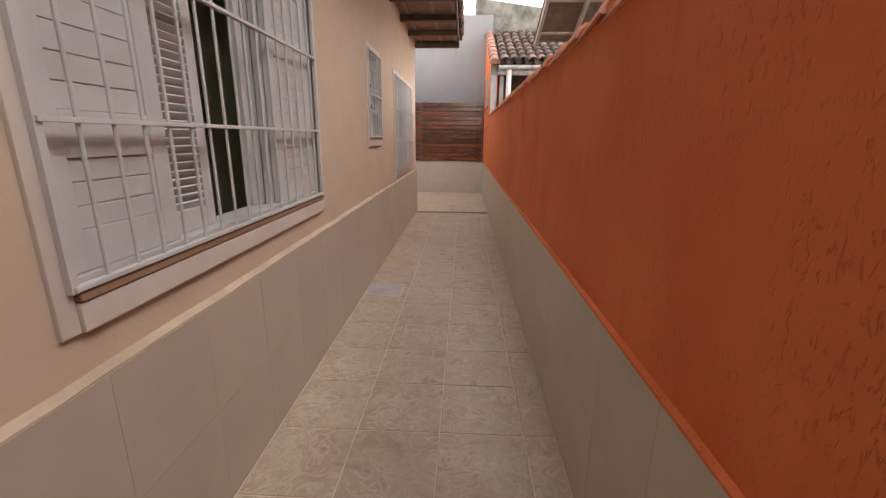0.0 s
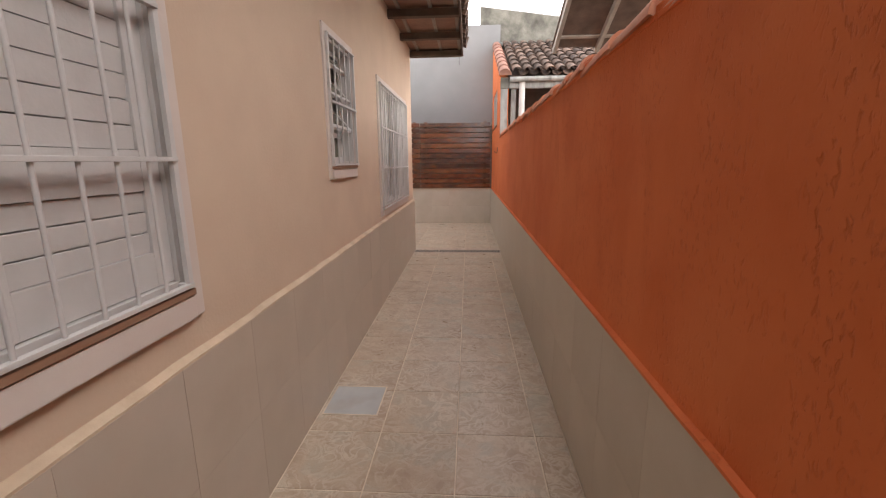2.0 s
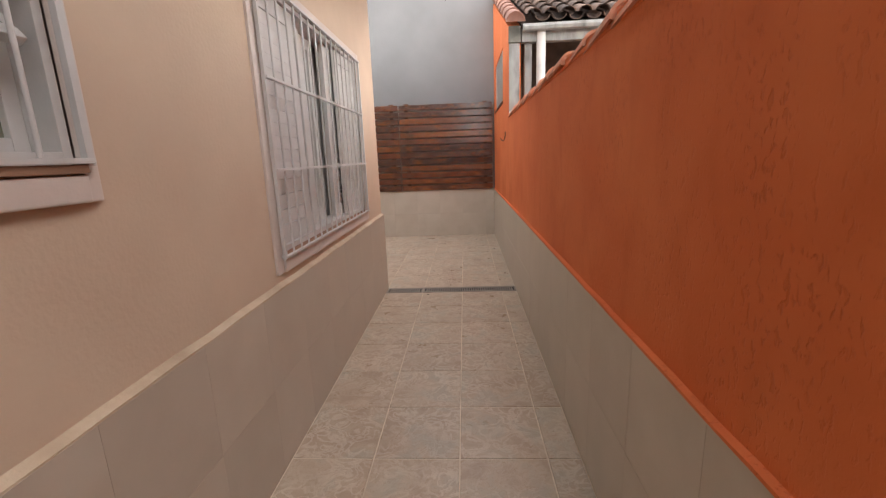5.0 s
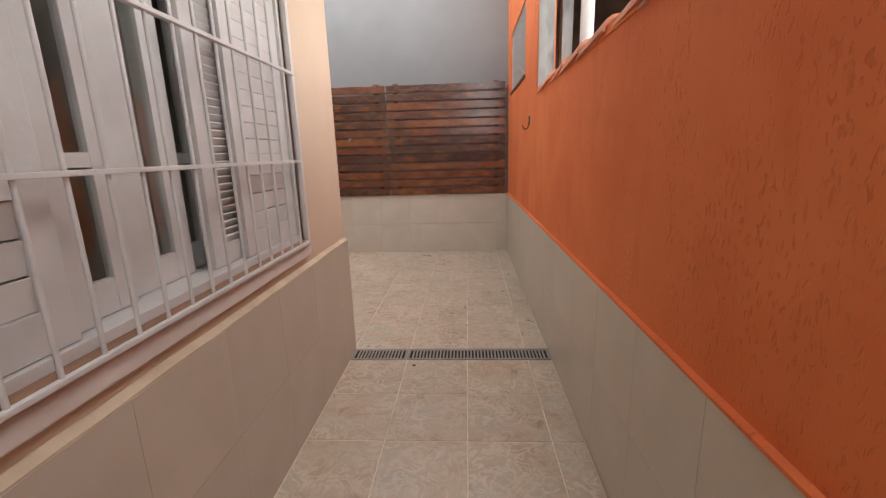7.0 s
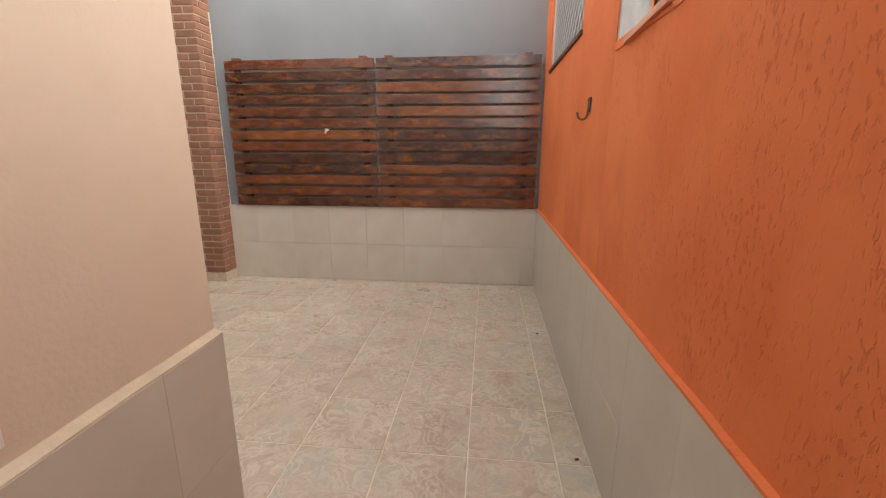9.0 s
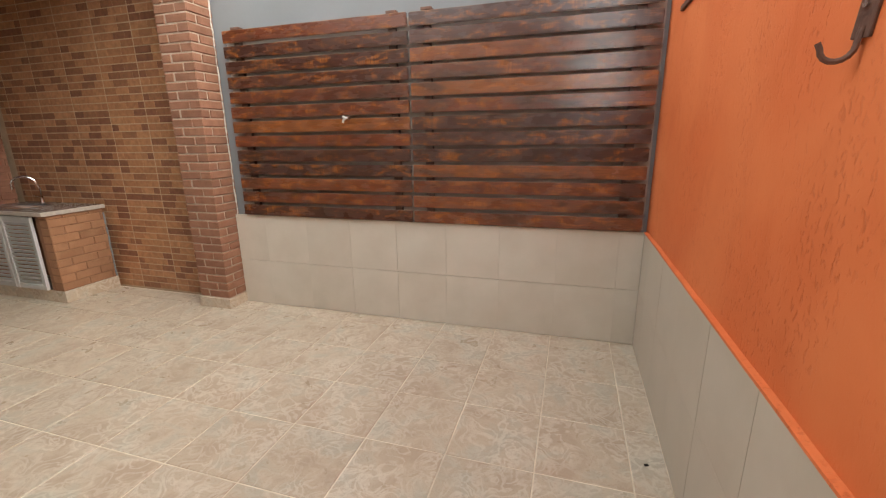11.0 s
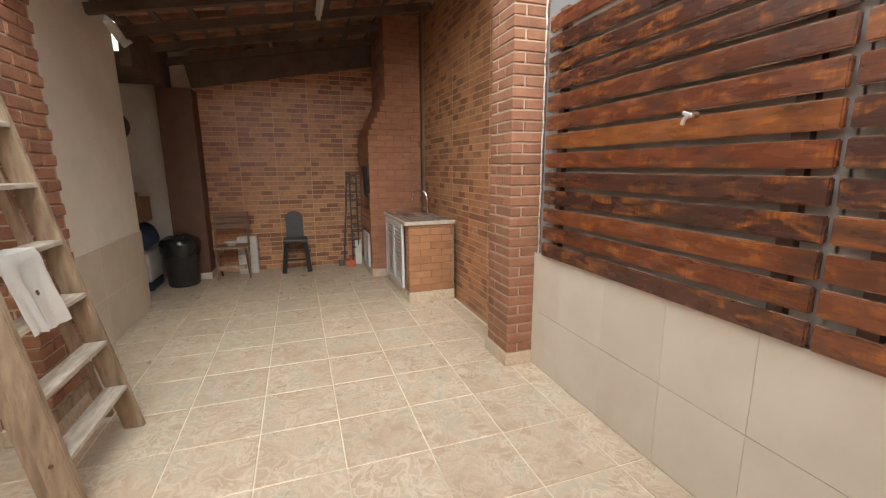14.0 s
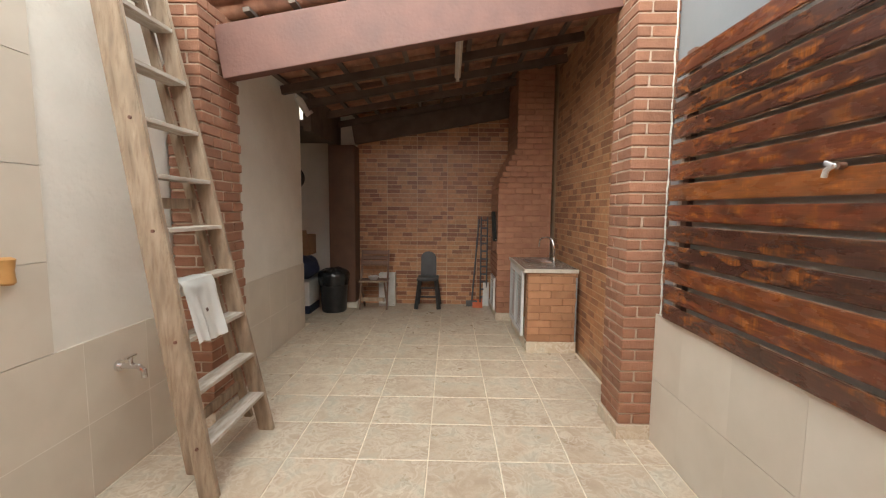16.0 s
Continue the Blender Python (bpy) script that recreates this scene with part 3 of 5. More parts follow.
def barrel(length, r0, r1, thick=0.014, seg=8, arc=1.0, closed=False):
    """A clay barrel tile with its back up, lying along y."""
    bm = bmesh.new()
    rings = []
    for y, r in ((0, r0), (length, r1)):
        for rr in (r, r - thick):
            rings.append([bm.verts.new((math.cos(math.pi * (0.5 + arc * (0.5 - k / seg))) * rr, y, math.sin(math.pi * (0.5 + arc * (0.5 - k / seg))) * rr)) for k in range(seg + 1)])
    o0, i0, o1, i1 = rings
    for k in range(seg):
        for a, b in ((o0, o1), (i1, i0), (o0[::1], i0), (i1, o1)):
            try:
                bm.faces.new((a[k], a[k + 1], b[k + 1], b[k]))
            except ValueError:
                pass
    for k in (0, seg):
        bm.faces.new((o0[k], o1[k], i1[k], i0[k]))
    if closed:
        plug = [bm.verts.new((v.co.x * 0.985, 0.012, v.co.z * 0.985)) for v in o0]
        bm.faces.new(plug)
    return bm


def tile_field(name, parent, origin, across, along, nx, ny, material, pitch=0.20, step=0.36, flip=False, label=""):
    """Rows of barrel tiles, backs and troughs, joined; across and along are unit directions."""
    verts, faces = [], []
    across, along = Vector(across), Vector(along)
    up = across.cross(along).normalized()
    if up.z < 0:
        up = -up
    seg = 6
    for i in range(nx):
        for j in range(ny):
            for hump in (1, -1):
                c = Vector(origin) + across * (i + (0 if hump == 1 else 0.5)) * pitch + along * (j * step)
                c = c + along * random.uniform(-0.012, 0.012) + up * (random.uniform(-0.004, 0.004) + (0.018 if hump == 1 else 0.0))
                base = len(verts)
                for s, (d, r, lift) in enumerate(((0, 0.090, 0.02), (step + 0.07, 0.074, 0.0))):
                    for k in range(seg + 1):
                        a = math.pi * k / seg
                        for rr in (r, r - 0.012):
                            verts.append(tuple(c + along * d + across * math.cos(a) * rr + up * (hump * math.sin(a) * rr * 0.75 + lift)))
                row = 2 * (seg + 1)
                for k in range(seg):
                    p = base + 2 * k
                    faces.append((p, p + 2, p + row + 2, p + row))
                    faces.append((p + 1, p + row + 1, p + row + 3, p + 3))
                    faces.append((p, p + 1, p + 3, p + 2))
                    faces.append((p + row, p + row + 2, p + row + 3, p + row + 1))
    me = bpy.data.meshes.new(name)
    me.from_pydata(verts, [], faces)
    me.materials.append(material)
    for p in me.polygons:
        p.use_smooth = True
    me.set_sharp_from_angle(angle=radians(50))
    ob = new(name, me)
    ob.parent = parent
    return tagged(ob, label, kind="stuff")


tile_field("roof_tiles", eave, (0.02, -3.9, 3.42), (0, 1, 0), Vector((-0.94, 0, 0.34)), 63, 5, OLD_TILE, label="row of brown clay roof tiles")
part("roof_deck", box(bmesh.new(), -1.4, -4, 3.365, -0.05, 8.66, 3.378), EAVE_BOARD, eave, "brown eave boarding")
part("end_board", box(bmesh.new(), -0.90, 8.642, 3.25, -0.06, 8.662, 3.364), WOOD_DARK, eave)
part("hanging_wire", rod(bmesh.new(), (-0.10, 8.64, 3.12), (-0.10, 8.64, 3.28), 0.004, seg=6), BLACK_PLASTIC, eave)
structure("roof_house", obox(bmesh.new(), pose(-3.0, 2.2, 3.75, 0, 14, 0), 4.2, 12.9, 0.12), ROOF_TILE, "brown clay tiled roof of the house", "roof")

# roof of the barbecue corner
roof = thing("barbecue_roof", "clay tile roof on dark wooden rafters over the barbecue corner", "roof")
SL = math.atan(0.176)
ang = math.degrees(SL)
mid_y = 10.35
for x in (-3.65, -4.32, -4.99, -5.66, -6.33, -7.0):
    part("rafter", obox(bmesh.new(), pose(x, mid_y, roof_under(mid_y) + 0.045, ang, 0, 0), 0.06, 3.38, 0.09), WOOD_DARK, roof)
y = 8.75
while y < 12.0:
    part("batten", obox(bmesh.new(), pose(-5.28, y, roof_under(y) + 0.108, ang, 0, 0), 3.84, 0.05, 0.03), WOOD_DARK, roof)
    y += 0.335
tile_field("roof_tiles", roof, (-3.47, 8.68, roof_under(8.68) + 0.21), (-1, 0, 0), (0, math.cos(SL), math.sin(SL)), 20, 10, ROOF_TILE, step=0.335, label="clay tiles seen from below")
part("beam", obox(bmesh.new(), pose(-3.30, 10.333, roof_under(10.333) - 0.205, ang, 0, 0), 0.10, 2.86, 0.37, 0.008), BEAM_RED, roof, "red-brown painted front beam")
part("purlin", box(bmesh.new(), -7.08, 8.7, 2.552, -5.62, 8.8, roof_under(8.8) + 0.17), WOOD_DARK, roof)
part("wall_beam", obox(bmesh.new(), pose(-7.03, 10.5, roof_under(10.5) - 0.155, ang, 0, 0), 0.10, 3.0, 0.29, 0.006), WOOD_DARK, roof, "dark wooden beam along the far wall")

# neighbour's roofs and walls over the boundary
shed = thing("neighbour_shed", "neighbour's lean-to with mossy clay roof tiles and white posts", "shed", at=(0, 0, -0.12))
rs = math.atan2(1.09, 2.57)
tile_field("roof_tiles", shed, (0.93, 9.30, 3.23), (1, 0, 0), (0, math.cos(rs), math.sin(rs)), 20, 8, OLD_TILE, step=0.37, label="stained brown clay tiles")
part("roof_deck", obox(bmesh.new(), pose(2.9, 10.7, 3.70, math.degrees(rs), 0, 0), 4.2, 2.9, 0.03), WOOD_DARK, shed)
part("gutter", tube(bmesh.new(), [(0.80, 9.30, 3.12), (2.4, 9.30, 3.13), (4.9, 9.30, 3.14)], 0.045), SHED_WHITE, shed, "white metal gutter")
part("lintel", box(bmesh.new(), 0.80, 9.38, 2.98, 5, 9.48, 3.14), SHED_WHITE, shed)
part("corner_post", box(bmesh.new(), RIGHT + 0.005, 9.40, 2.15, RIGHT + 0.135, 9.418, 2.98, 0.003), SHED_WHITE, shed, "stained white post face")
part("bracket", box(bmesh.new(), RIGHT + 0.0, 9.38, 2.98, RIGHT + 0.15, 9.418, 3.17, 0.006), CONCRETE, shed, "grey beam end")
part("door_jamb", box(bmesh.new(), 0.84, 9.44, 0.12, 0.93, 9.54, 2.98, 0.004), SHED_WHITE, shed)
part("downpipe", rod(bmesh.new(), (1.03, 9.38, 0.12), (1.03, 9.38, 3.10), 0.055, seg=14), WHITE_PLASTIC, shed, "white plastic downpipe", smooth=True)
# Unseen back and side walls, added so the lean-to stays dark inside.
part("back_wall", box(bmesh.new(), 0.82, 12.0, 0.12, 5, 12.12, 4.0), WOOD_DARK, shed)
part("side_wall", box(bmesh.new(), 4.9, 9.4, 0.12, 5.05, 12.0, 3.3), WOOD_DARK, shed)
for j in range(8):
    f = j * 0.37
    ob = part("verge_tile", barrel(0.44, 0.115, 0.095, closed=True), OLD_PINK, shed, "orange painted verge tile", smooth=True)
    ob.matrix_basis = pose(RIGHT + 0.075, 9.30 + f * math.cos(rs), 3.19 + f * math.sin(rs), math.degrees(rs), 0, 0)
neighbour_wall = structure("wall_neighbour", box(bmesh.new(), 0.34, 12.16, -0.1, 6, 12.36, 4.30), CONCRETE, "dirty grey concrete wall above the lean-to roof")
part("flashing", box(bmesh.new(), 0.6, 12.10, 4.26, 6, 12.158, 4.33, 0.006), SHED_WHITE, neighbour_wall, "pale cement flashing")
bm = bmesh.new()
vs = [bm.verts.new(p) for p in ((0.33, 12.15, 0), (6, 12.15, 0), (6, 12.15, 0.05), (0.33, 12.15, 0.84), (0.33, 12.37, 0), (6, 12.37, 0), (6, 12.37, 0.05), (0.33, 12.37, 0.84))]
for f in ((0, 1, 2, 3), (5, 4, 7, 6), (1, 5, 6, 2), (4, 0, 3, 7), (3, 2, 6, 7), (4, 5, 1, 0)):
    bm.faces.new([vs[i] for i in f])
for v in bm.verts:
    v.co.z += 4.30
part("cap", bm, CONCRETE, neighbour_wall, "weathered concrete cap")

neighbour_roof = thing("neighbour_roof", "neighbour's tiled roof edge on dark rafters", "roof", at=(0, 0, 0))
nr = math.atan(0.48)
part("deck", obox(bmesh.new(), pose(3.6, 6.6, 3.43 + 0.48 * (8.96 - 6.6), -math.degrees(nr), 0, 0), 4.3, 5.2, 0.03), WOOD_DARK, neighbour_roof)
for x in (1.5, 2.2, 2.9, 3.6):
    part("rafter", obox(bmesh.new(), pose(x, 6.6, 3.36 + 0.48 * (8.96 - 6.6), -math.degrees(nr), 0, 0), 0.06, 5.2, 0.10), GREY_BATTEN, neighbour_roof)
for k in range(6):
    yy = 8.7 - 0.75 * k
    part("batten", obox(bmesh.new(), pose(3.6, yy, 3.40 + 0.48 * (8.96 - yy), -math.degrees(nr), 0, 0), 4.2, 0.05, 0.03), GREY_BATTEN, neighbour_roof)
# Unseen wall and roof, added to hold sky light off the house side.
structure("wall_neighbour_house", box(bmesh.new(), 2.2, -6.0, -0.12, 2.4, 5.6, 4.25), CONCRETE, "plain unseen wall added beyond the boundary wall to shade the passage")
structure("roof_neighbour_house", obox(bmesh.new(), pose(4.0, 0.5, 4.2, 0, -22, 0), 3.9, 8.0, 0.1), ROOF_TILE, "plain unseen tiled roof added to shade the passage", "roof")

# coping tiles on the low boundary wall
cope = mesh_of("coping_tile", barrel(0.46, 0.072, 0.056, closed=True), PINK_TILE, True)
y = -3.93
while y < 9.1:
    ob = new("coping_tile", cope)
    ob.parent = boundary
    ob.matrix_basis = pose(RIGHT + 0.044 + random.uniform(-0.008, 0.008), y, 2.006, random.uniform(-3.6, -1.6), random.uniform(-3, 3), random.uniform(-1.6, 1.6))
    y += 0.41
part("cap_edge", box(bmesh.new(), RIGHT - 0.006, -4, 1.985, RIGHT + 0.002, 9.40, 2.005, 0.004), ORANGE, boundary, "orange painted wall edge")

FROSTED = mat("frosted_glass", (0.20, 0.21, 0.15), (0.28, 0.29, 0.215), 9, 0.22, 0.3, 90)
FROSTED.node_tree.nodes["Principled BSDF"].inputs["Transmission Weight"].default_value = 0.35

FROSTED_GREY = mat("grey_frosted_glass", (0.52, 0.51, 0.50), (0.60, 0.59, 0.575), 9, 0.35, 0.2, 90, stretch=(1, 6, 1))
FROSTED_GREY.node_tree.nodes["Principled BSDF"].inputs["Transmission Weight"].default_value = 0.2

# ---- windows ----
def slatted_panel(parent, name, x, y0, y1, z0, z1, pitch, tilt, label, mid=None, stile=0.075, rail=0.085, thick=0.03, slat_w=None, low=None):
    """A shutter leaf: frame, an optional middle rail, and separate slats."""
    bm = bmesh.new()
    box(bm, x - thick, y0, z0, x, y0 + stile, z1, 0.003)
    box(bm, x - thick, y1 - stile, z0, x, y1, z1, 0.003)
    rails = [(z0, z0 + (low or rail)), (z1 - rail, z1)] + ([mid] if mid else [])
    for a, b in rails:
        box(bm, x - thick + 0.001, y0 + stile, a, x - 0.001, y1 - stile, b, 0.002)
    leaf = part(name, bm, WHITE_PAINT, parent, label)
    w = y1 - y0 - 2 * stile + 0.004
    edges = sorted(v for r in rails for v in r)
    spans = [(edges[1], edges[2]), (edges[3], edges[4])] if mid else [(edges[1], edges[2])]
    for a, b in spans:
        n = max(1, round((b - a) / pitch))
        slat = mesh_of("slat", obox(bmesh.new(), Matrix.Identity(4), 0.009, w, slat_w or 0.945 * (b - a) / n, 0.002), WHITE_PAINT)
        for k in range(n):
            ob = new("slat", slat)
            ob.parent = leaf
            ob.matrix_basis = pose(x - thick / 2, (y0 + y1) / 2, a + (k + 0.5) * (b - a) / n, 0, tilt + random.uniform(-1, 1), 0)
    return leaf


def glass_leaf(parent, x, y0, y1, z0, z1, bars=(), stile=0.06, label="", glass=None, right=None):
    right = right or stile
    bm = bmesh.new()
    box(bm, x - 0.03, y0, z0, x, y0 + stile, z1, 0.003)
    box(bm, x - 0.03, y1 - right, z0, x, y1, z1, 0.003)
    for a, b in ((z0, z0 + 0.10), (z1 - 0.07, z1), *[(b - 0.02, b + 0.02) for b in bars]):
        box(bm, x - 0.029, y0 + stile, a, x - 0.001, y1 - right, b, 0.002)
    leaf = part("sash", bm, WHITE_PAINT, parent, label)
    pane = part("pane", box(bmesh.new(), x - 0.018, y0 + stile - 0.004, z0 + 0.098, x - 0.014, y1 - right + 0.004, z1 - 0.068), glass or GLASS, leaf, "frosted glass" if glass else "clear glass")
    pane.visible_shadow = False
    return leaf


def grille(parent, x, y0, y1, levels, posts):
    """White iron security bars in front of a window."""
    g = part("grille", box(box(bmesh.new(), x - 0.006, y0 - 0.006, levels[0] - 0.012, x + 0.012, y0 + 0.016, levels[-1] + 0.012, 0.002), x - 0.006, y1 - 0.016, levels[0] - 0.012, x + 0.012, y1 + 0.006, levels[-1] + 0.012, 0.002), WHITE_PAINT, parent, "white painted iron security grille")
    for z in levels:
        part("cross_bar", box(bmesh.new(), x - 0.002, y0, z - 0.007, x + 0.020, y1, z + 0.007, 0.002), WHITE_PAINT, g)
    bar = mesh_of("bar", rod(bmesh.new(), (0, 0, levels[0]), (0, 0, levels[-1]), 0.0062, seg=10), WHITE_PAINT, True)
    for y in posts:
        ob = new("bar", bar)
        ob.parent = g
        ob.location = (x - 0.004 + 0.010, y, 0)
    for y in (y0 + 0.01, y1 - 0.01):
        for z in (levels[0], levels[-1]):
            part("wall_plug", box(bmesh.new(), x - 0.06, y - 0.012, z - 0.008, x, y + 0.012, z + 0.008), WHITE_PAINT, g)
    return g


def casing(parent, hole, side, below, above):
    """Raised plaster surround and its sloping sill."""
    y0, y1, z0, z1 = hole
    f = LEFT + 0.014
    bm = bmesh.new()
    box(bm, LEFT - 0.01, y0 - side, z0 - below, f, y0, z1 + above, 0.004)
    box(bm, LEFT - 0.01, y1, z0 - below, f, y1 + side, z1 + above, 0.004)
    box(bm, LEFT - 0.01, y0, z1, f - 0.001, y1, z1 + above, 0.004)
    part("casing", bm, CASING, parent, "pinkish white plaster surround")
    part("apron", box(bmesh.new(), LEFT - 0.01, y0, z0 - below, f + 0.012, y1, z0 - 0.022, 0.006), CASING, parent, "pinkish white sill apron")
    part("sill", box(bmesh.new(), LEFT - 0.15, y0 + 0.001, z0 - 0.018, f + 0.018, y1 - 0.001, z0 + 0.004, 0.003), BARE_WOOD, parent, "bare brown wooden sill")
    bm = bmesh.new()
    for a, b, c, d in ((y0, y0 + 0.025, z0 + 0.004, z1), (y1 - 0.025, y1, z0 + 0.004, z1), (y0 + 0.025, y1 - 0.025, z1 - 0.025, z1), (y0 + 0.025, y1 - 0.025, z0 + 0.004, z0 + 0.035)):
        box(bm, LEFT - 0.16, a, c, LEFT - 0.006, b, d, 0.002)
    part("frame", bm, WHITE_PAINT, parent, "white painted window frame")


def posts_between(y0, y1, n, skip=()):
    return [y0 + (y1 - y0) * (k + 1) / (n + 1) for k in range(n) if k not in skip]


LEAF = LEFT - 0.022
win = structure("window_1", box(bmesh.new(), LEFT - 0.17, HOLE_A[0], HOLE_A[2], LEFT - 0.162, HOLE_A[0] + 0.03, HOLE_A[3]), WHITE_PAINT, "white wooden shuttered window with grille, one leaf open", "window")
casing(win, HOLE_A, 0.058, 0.105, 0.06)
za, zb = 1.178, 2.412
slatted_panel(win, "shutter", LEAF, 0.596, 1.060, za, zb, 0.072, 4, "fixed white slatted shutter", mid=(1.484, 1.607), low=0.112)
slatted_panel(win, "shutter", LEAF, 1.925, 2.504, za, zb, 0.072, 4, "fixed white slatted shutter", mid=(1.484, 1.607), low=0.112)
slatted_panel(win, "shutter", LEAF - 0.036, 0.90, 1.352, za, zb, 0.030, 38, "sliding white louvred shutter", stile=0.06, slat_w=0.039)
slatted_panel(win, "shutter", LEAF - 0.036, 1.89, 2.46, za, zb, 0.030, 38, "sliding white louvred shutter", stile=0.06, slat_w=0.039)
glass_leaf(win, LEAF - 0.074, 1.895, 2.34, za, zb, (1.6,), 0.06, label="white sash pushed aside", glass=FROSTED_GREY)
glass_leaf(win, LEAF - 0.108, 1.832, 2.28, za, zb, (1.6,), 0.10, label="white sash pushed aside")
grille(win, -0.893, 0.555, 2.515, (1.16, 1.58, 2.03, 2.42), posts_between(0.555, 2.515, 16))

win = structure("window_3", box(bmesh.new(), LEFT - 0.17, HOLE_C[0], HOLE_C[2], LEFT - 0.162, HOLE_C[0] + 0.03, HOLE_C[3]), WHITE_PAINT, "white wooden shuttered window with grille, leaves half open", "window")
casing(win, HOLE_C, 0.075, 0.09, 0.06)
za, zb = 1.088, 2.372
slatted_panel(win, "shutter", LEAF, 5.897, 6.43, za, zb, 0.072, 4, "fixed white slatted shutter", mid=(1.44, 1.53), low=0.10)
slatted_panel(win, "shutter", LEAF, 7.257, 7.783, za, zb, 0.072, 4, "fixed white slatted shutter", mid=(1.44, 1.53), low=0.10)
slatted_panel(win, "shutter", LEAF - 0.036, 6.03, 6.525, za, zb, 0.030, 38, "sliding white louvred shutter", stile=0.078, slat_w=0.039)
slatted_panel(win, "shutter", LEAF - 0.036, 7.066, 7.52, za, zb, 0.030, 38, "sliding white louvred shutter", stile=0.07, slat_w=0.039)
glass_leaf(win, LEAF - 0.070, 6.46, 6.705, za, zb, (1.52,), 0.07, "white sash with a middle bar")
glass_leaf(win, LEAF - 0.105, 6.69, 7.04, za, zb, (), 0.165, "white sash pulled half open", right=0.09)
glass_leaf(win, LEAF - 0.140, 6.96, 7.22, za, zb, (1.52,), 0.06, "white sash behind the louvred shutter")
grille(win, -0.885, 5.85, 7.80, (1.045, 1.49, 1.93, 2.385), posts_between(5.85, 7.80, 16))

win = structure("window_2", box(bmesh.new(), LEFT - 0.17, HOLE_B[0], HOLE_B[2], LEFT - 0.162, HOLE_B[0] + 0.03, HOLE_B[3]), WHITE_PAINT, "small white tilting window with four glass panes and grille", "window")
casing(win, HOLE_B, 0.045, 0.09, 0.055)
grille(win, -0.893, 4.165, 4.815, (1.548, 1.978, 2.41), posts_between(4.165, 4.815, 4))
bm = bmesh.new()
for q in ((4.185, 4.225, 1.57, 2.395), (4.735, 4.775, 1.57, 2.395), (4.225, 4.735, 1.57, 1.605), (4.225, 4.735, 2.36, 2.395), (4.225, 4.735, 1.755, 1.790)):
    box(bm, LEFT - 0.12, q[0], q[2], LEFT - 0.085, q[1], q[3], 0.003)
part("sash_frame", bm, WHITE_PAINT, win)
part("pane", box(bmesh.new(), LEFT - 0.107, 4.225, 1.605, LEFT - 0.103, 4.735, 1.755), FROSTED, win, "fixed lower pane of frosted glass").visible_shadow = False
for z, h in ((1.885, 0.205), (2.107, 0.205), (2.29, 0.13)):
    m = pose(LEFT - 0.060, 4.48, z, 0, -40, 0)
    bm = bmesh.new()
    obox(bm, m @ pose(0, 0, h / 2 - 0.012), 0.022, 0.50, 0.026, 0.004)
    obox(bm, m @ pose(0, 0, 0.016 - h / 2), 0.026, 0.50, 0.034, 0.004)
    obox(bm, m @ pose(0, 0.238, 0), 0.022, 0.026, h - 0.03, 0.004)
    obox(bm, m @ pose(0, -0.238, 0), 0.022, 0.026, h - 0.03, 0.004)
    fl = part("flap", bm, WHITE_PAINT, win, "tilted white flap")
    pane = part("pane", obox(bmesh.new(), m, 0.004, 0.455, h - 0.03), FROSTED, fl, "frosted greenish glass")
    pane.visible_shadow = False

curtain = thing("curtain", "grey-beige curtain hanging behind the window", "curtain", at=(-1.20, 6.9, 0.0))
bm = bmesh.new()
cols_c = [[bm.verts.new((0.03 * math.sin(k * 0.75), -1.0 + 0.025 * k, z)) for z in (0.052, 1.2, 2.55)] for k in range(81)]
for a, b in zip(cols_c, cols_c[1:]):
    for q in range(2):
        bm.faces.new((a[q], b[q], b[q + 1], a[q + 1]))
bmesh.ops.solidify(bm, geom=bm.faces[:], thickness=0.004)
part("drape", bm, CURTAIN, curtain, smooth=True)
part("rod", rod(bmesh.new(), (0, -1.05, 2.57), (0, 1.05, 2.57), 0.012), CHROME, curtain)

drawn = thing("curtain", "pale grey curtain gathered at the side of the open window", "curtain", at=(-1.115, 2.24, 0.0))
bm = bmesh.new()
cols_c = [[bm.verts.new((0.018 * math.sin(k * 1.3), -0.29 + 0.0125 * k, z)) for z in (0.9, 1.6, 2.55)] for k in range(47)]
for a, b in zip(cols_c, cols_c[1:]):
    for q in range(2):
        bm.faces.new((a[q], b[q], b[q + 1], a[q + 1]))
bmesh.ops.solidify(bm, geom=bm.faces[:], thickness=0.003)
part("drape", bm, PALE_CURTAIN, drawn, smooth=True)
part("rod", rod(bmesh.new(), (0, -1.35, 2.57), (0, 0.35, 2.57), 0.012), CHROME, drawn)

# ---- passage ----
cover = thing("inspection_cover", "bluish grey square inspection plate set in the floor", "cover plate", at=(-0.685, 3.70, 0.0))
part("plate", box(bmesh.new(), -0.17, -0.165, 0.0, 0.17, 0.165, 0.004, 0.002), PLATE, cover)
part("rim", box(box(box(box(bmesh.new(), -0.178, -0.173, 0, -0.170, 0.173, 0.005), 0.170, -0.173, 0, 0.178, 0.173, 0.005), -0.17, 0.165, 0, 0.17, 0.173, 0.005), -0.17, -0.173, 0, 0.17, -0.165, 0.005), GROUT, cover)


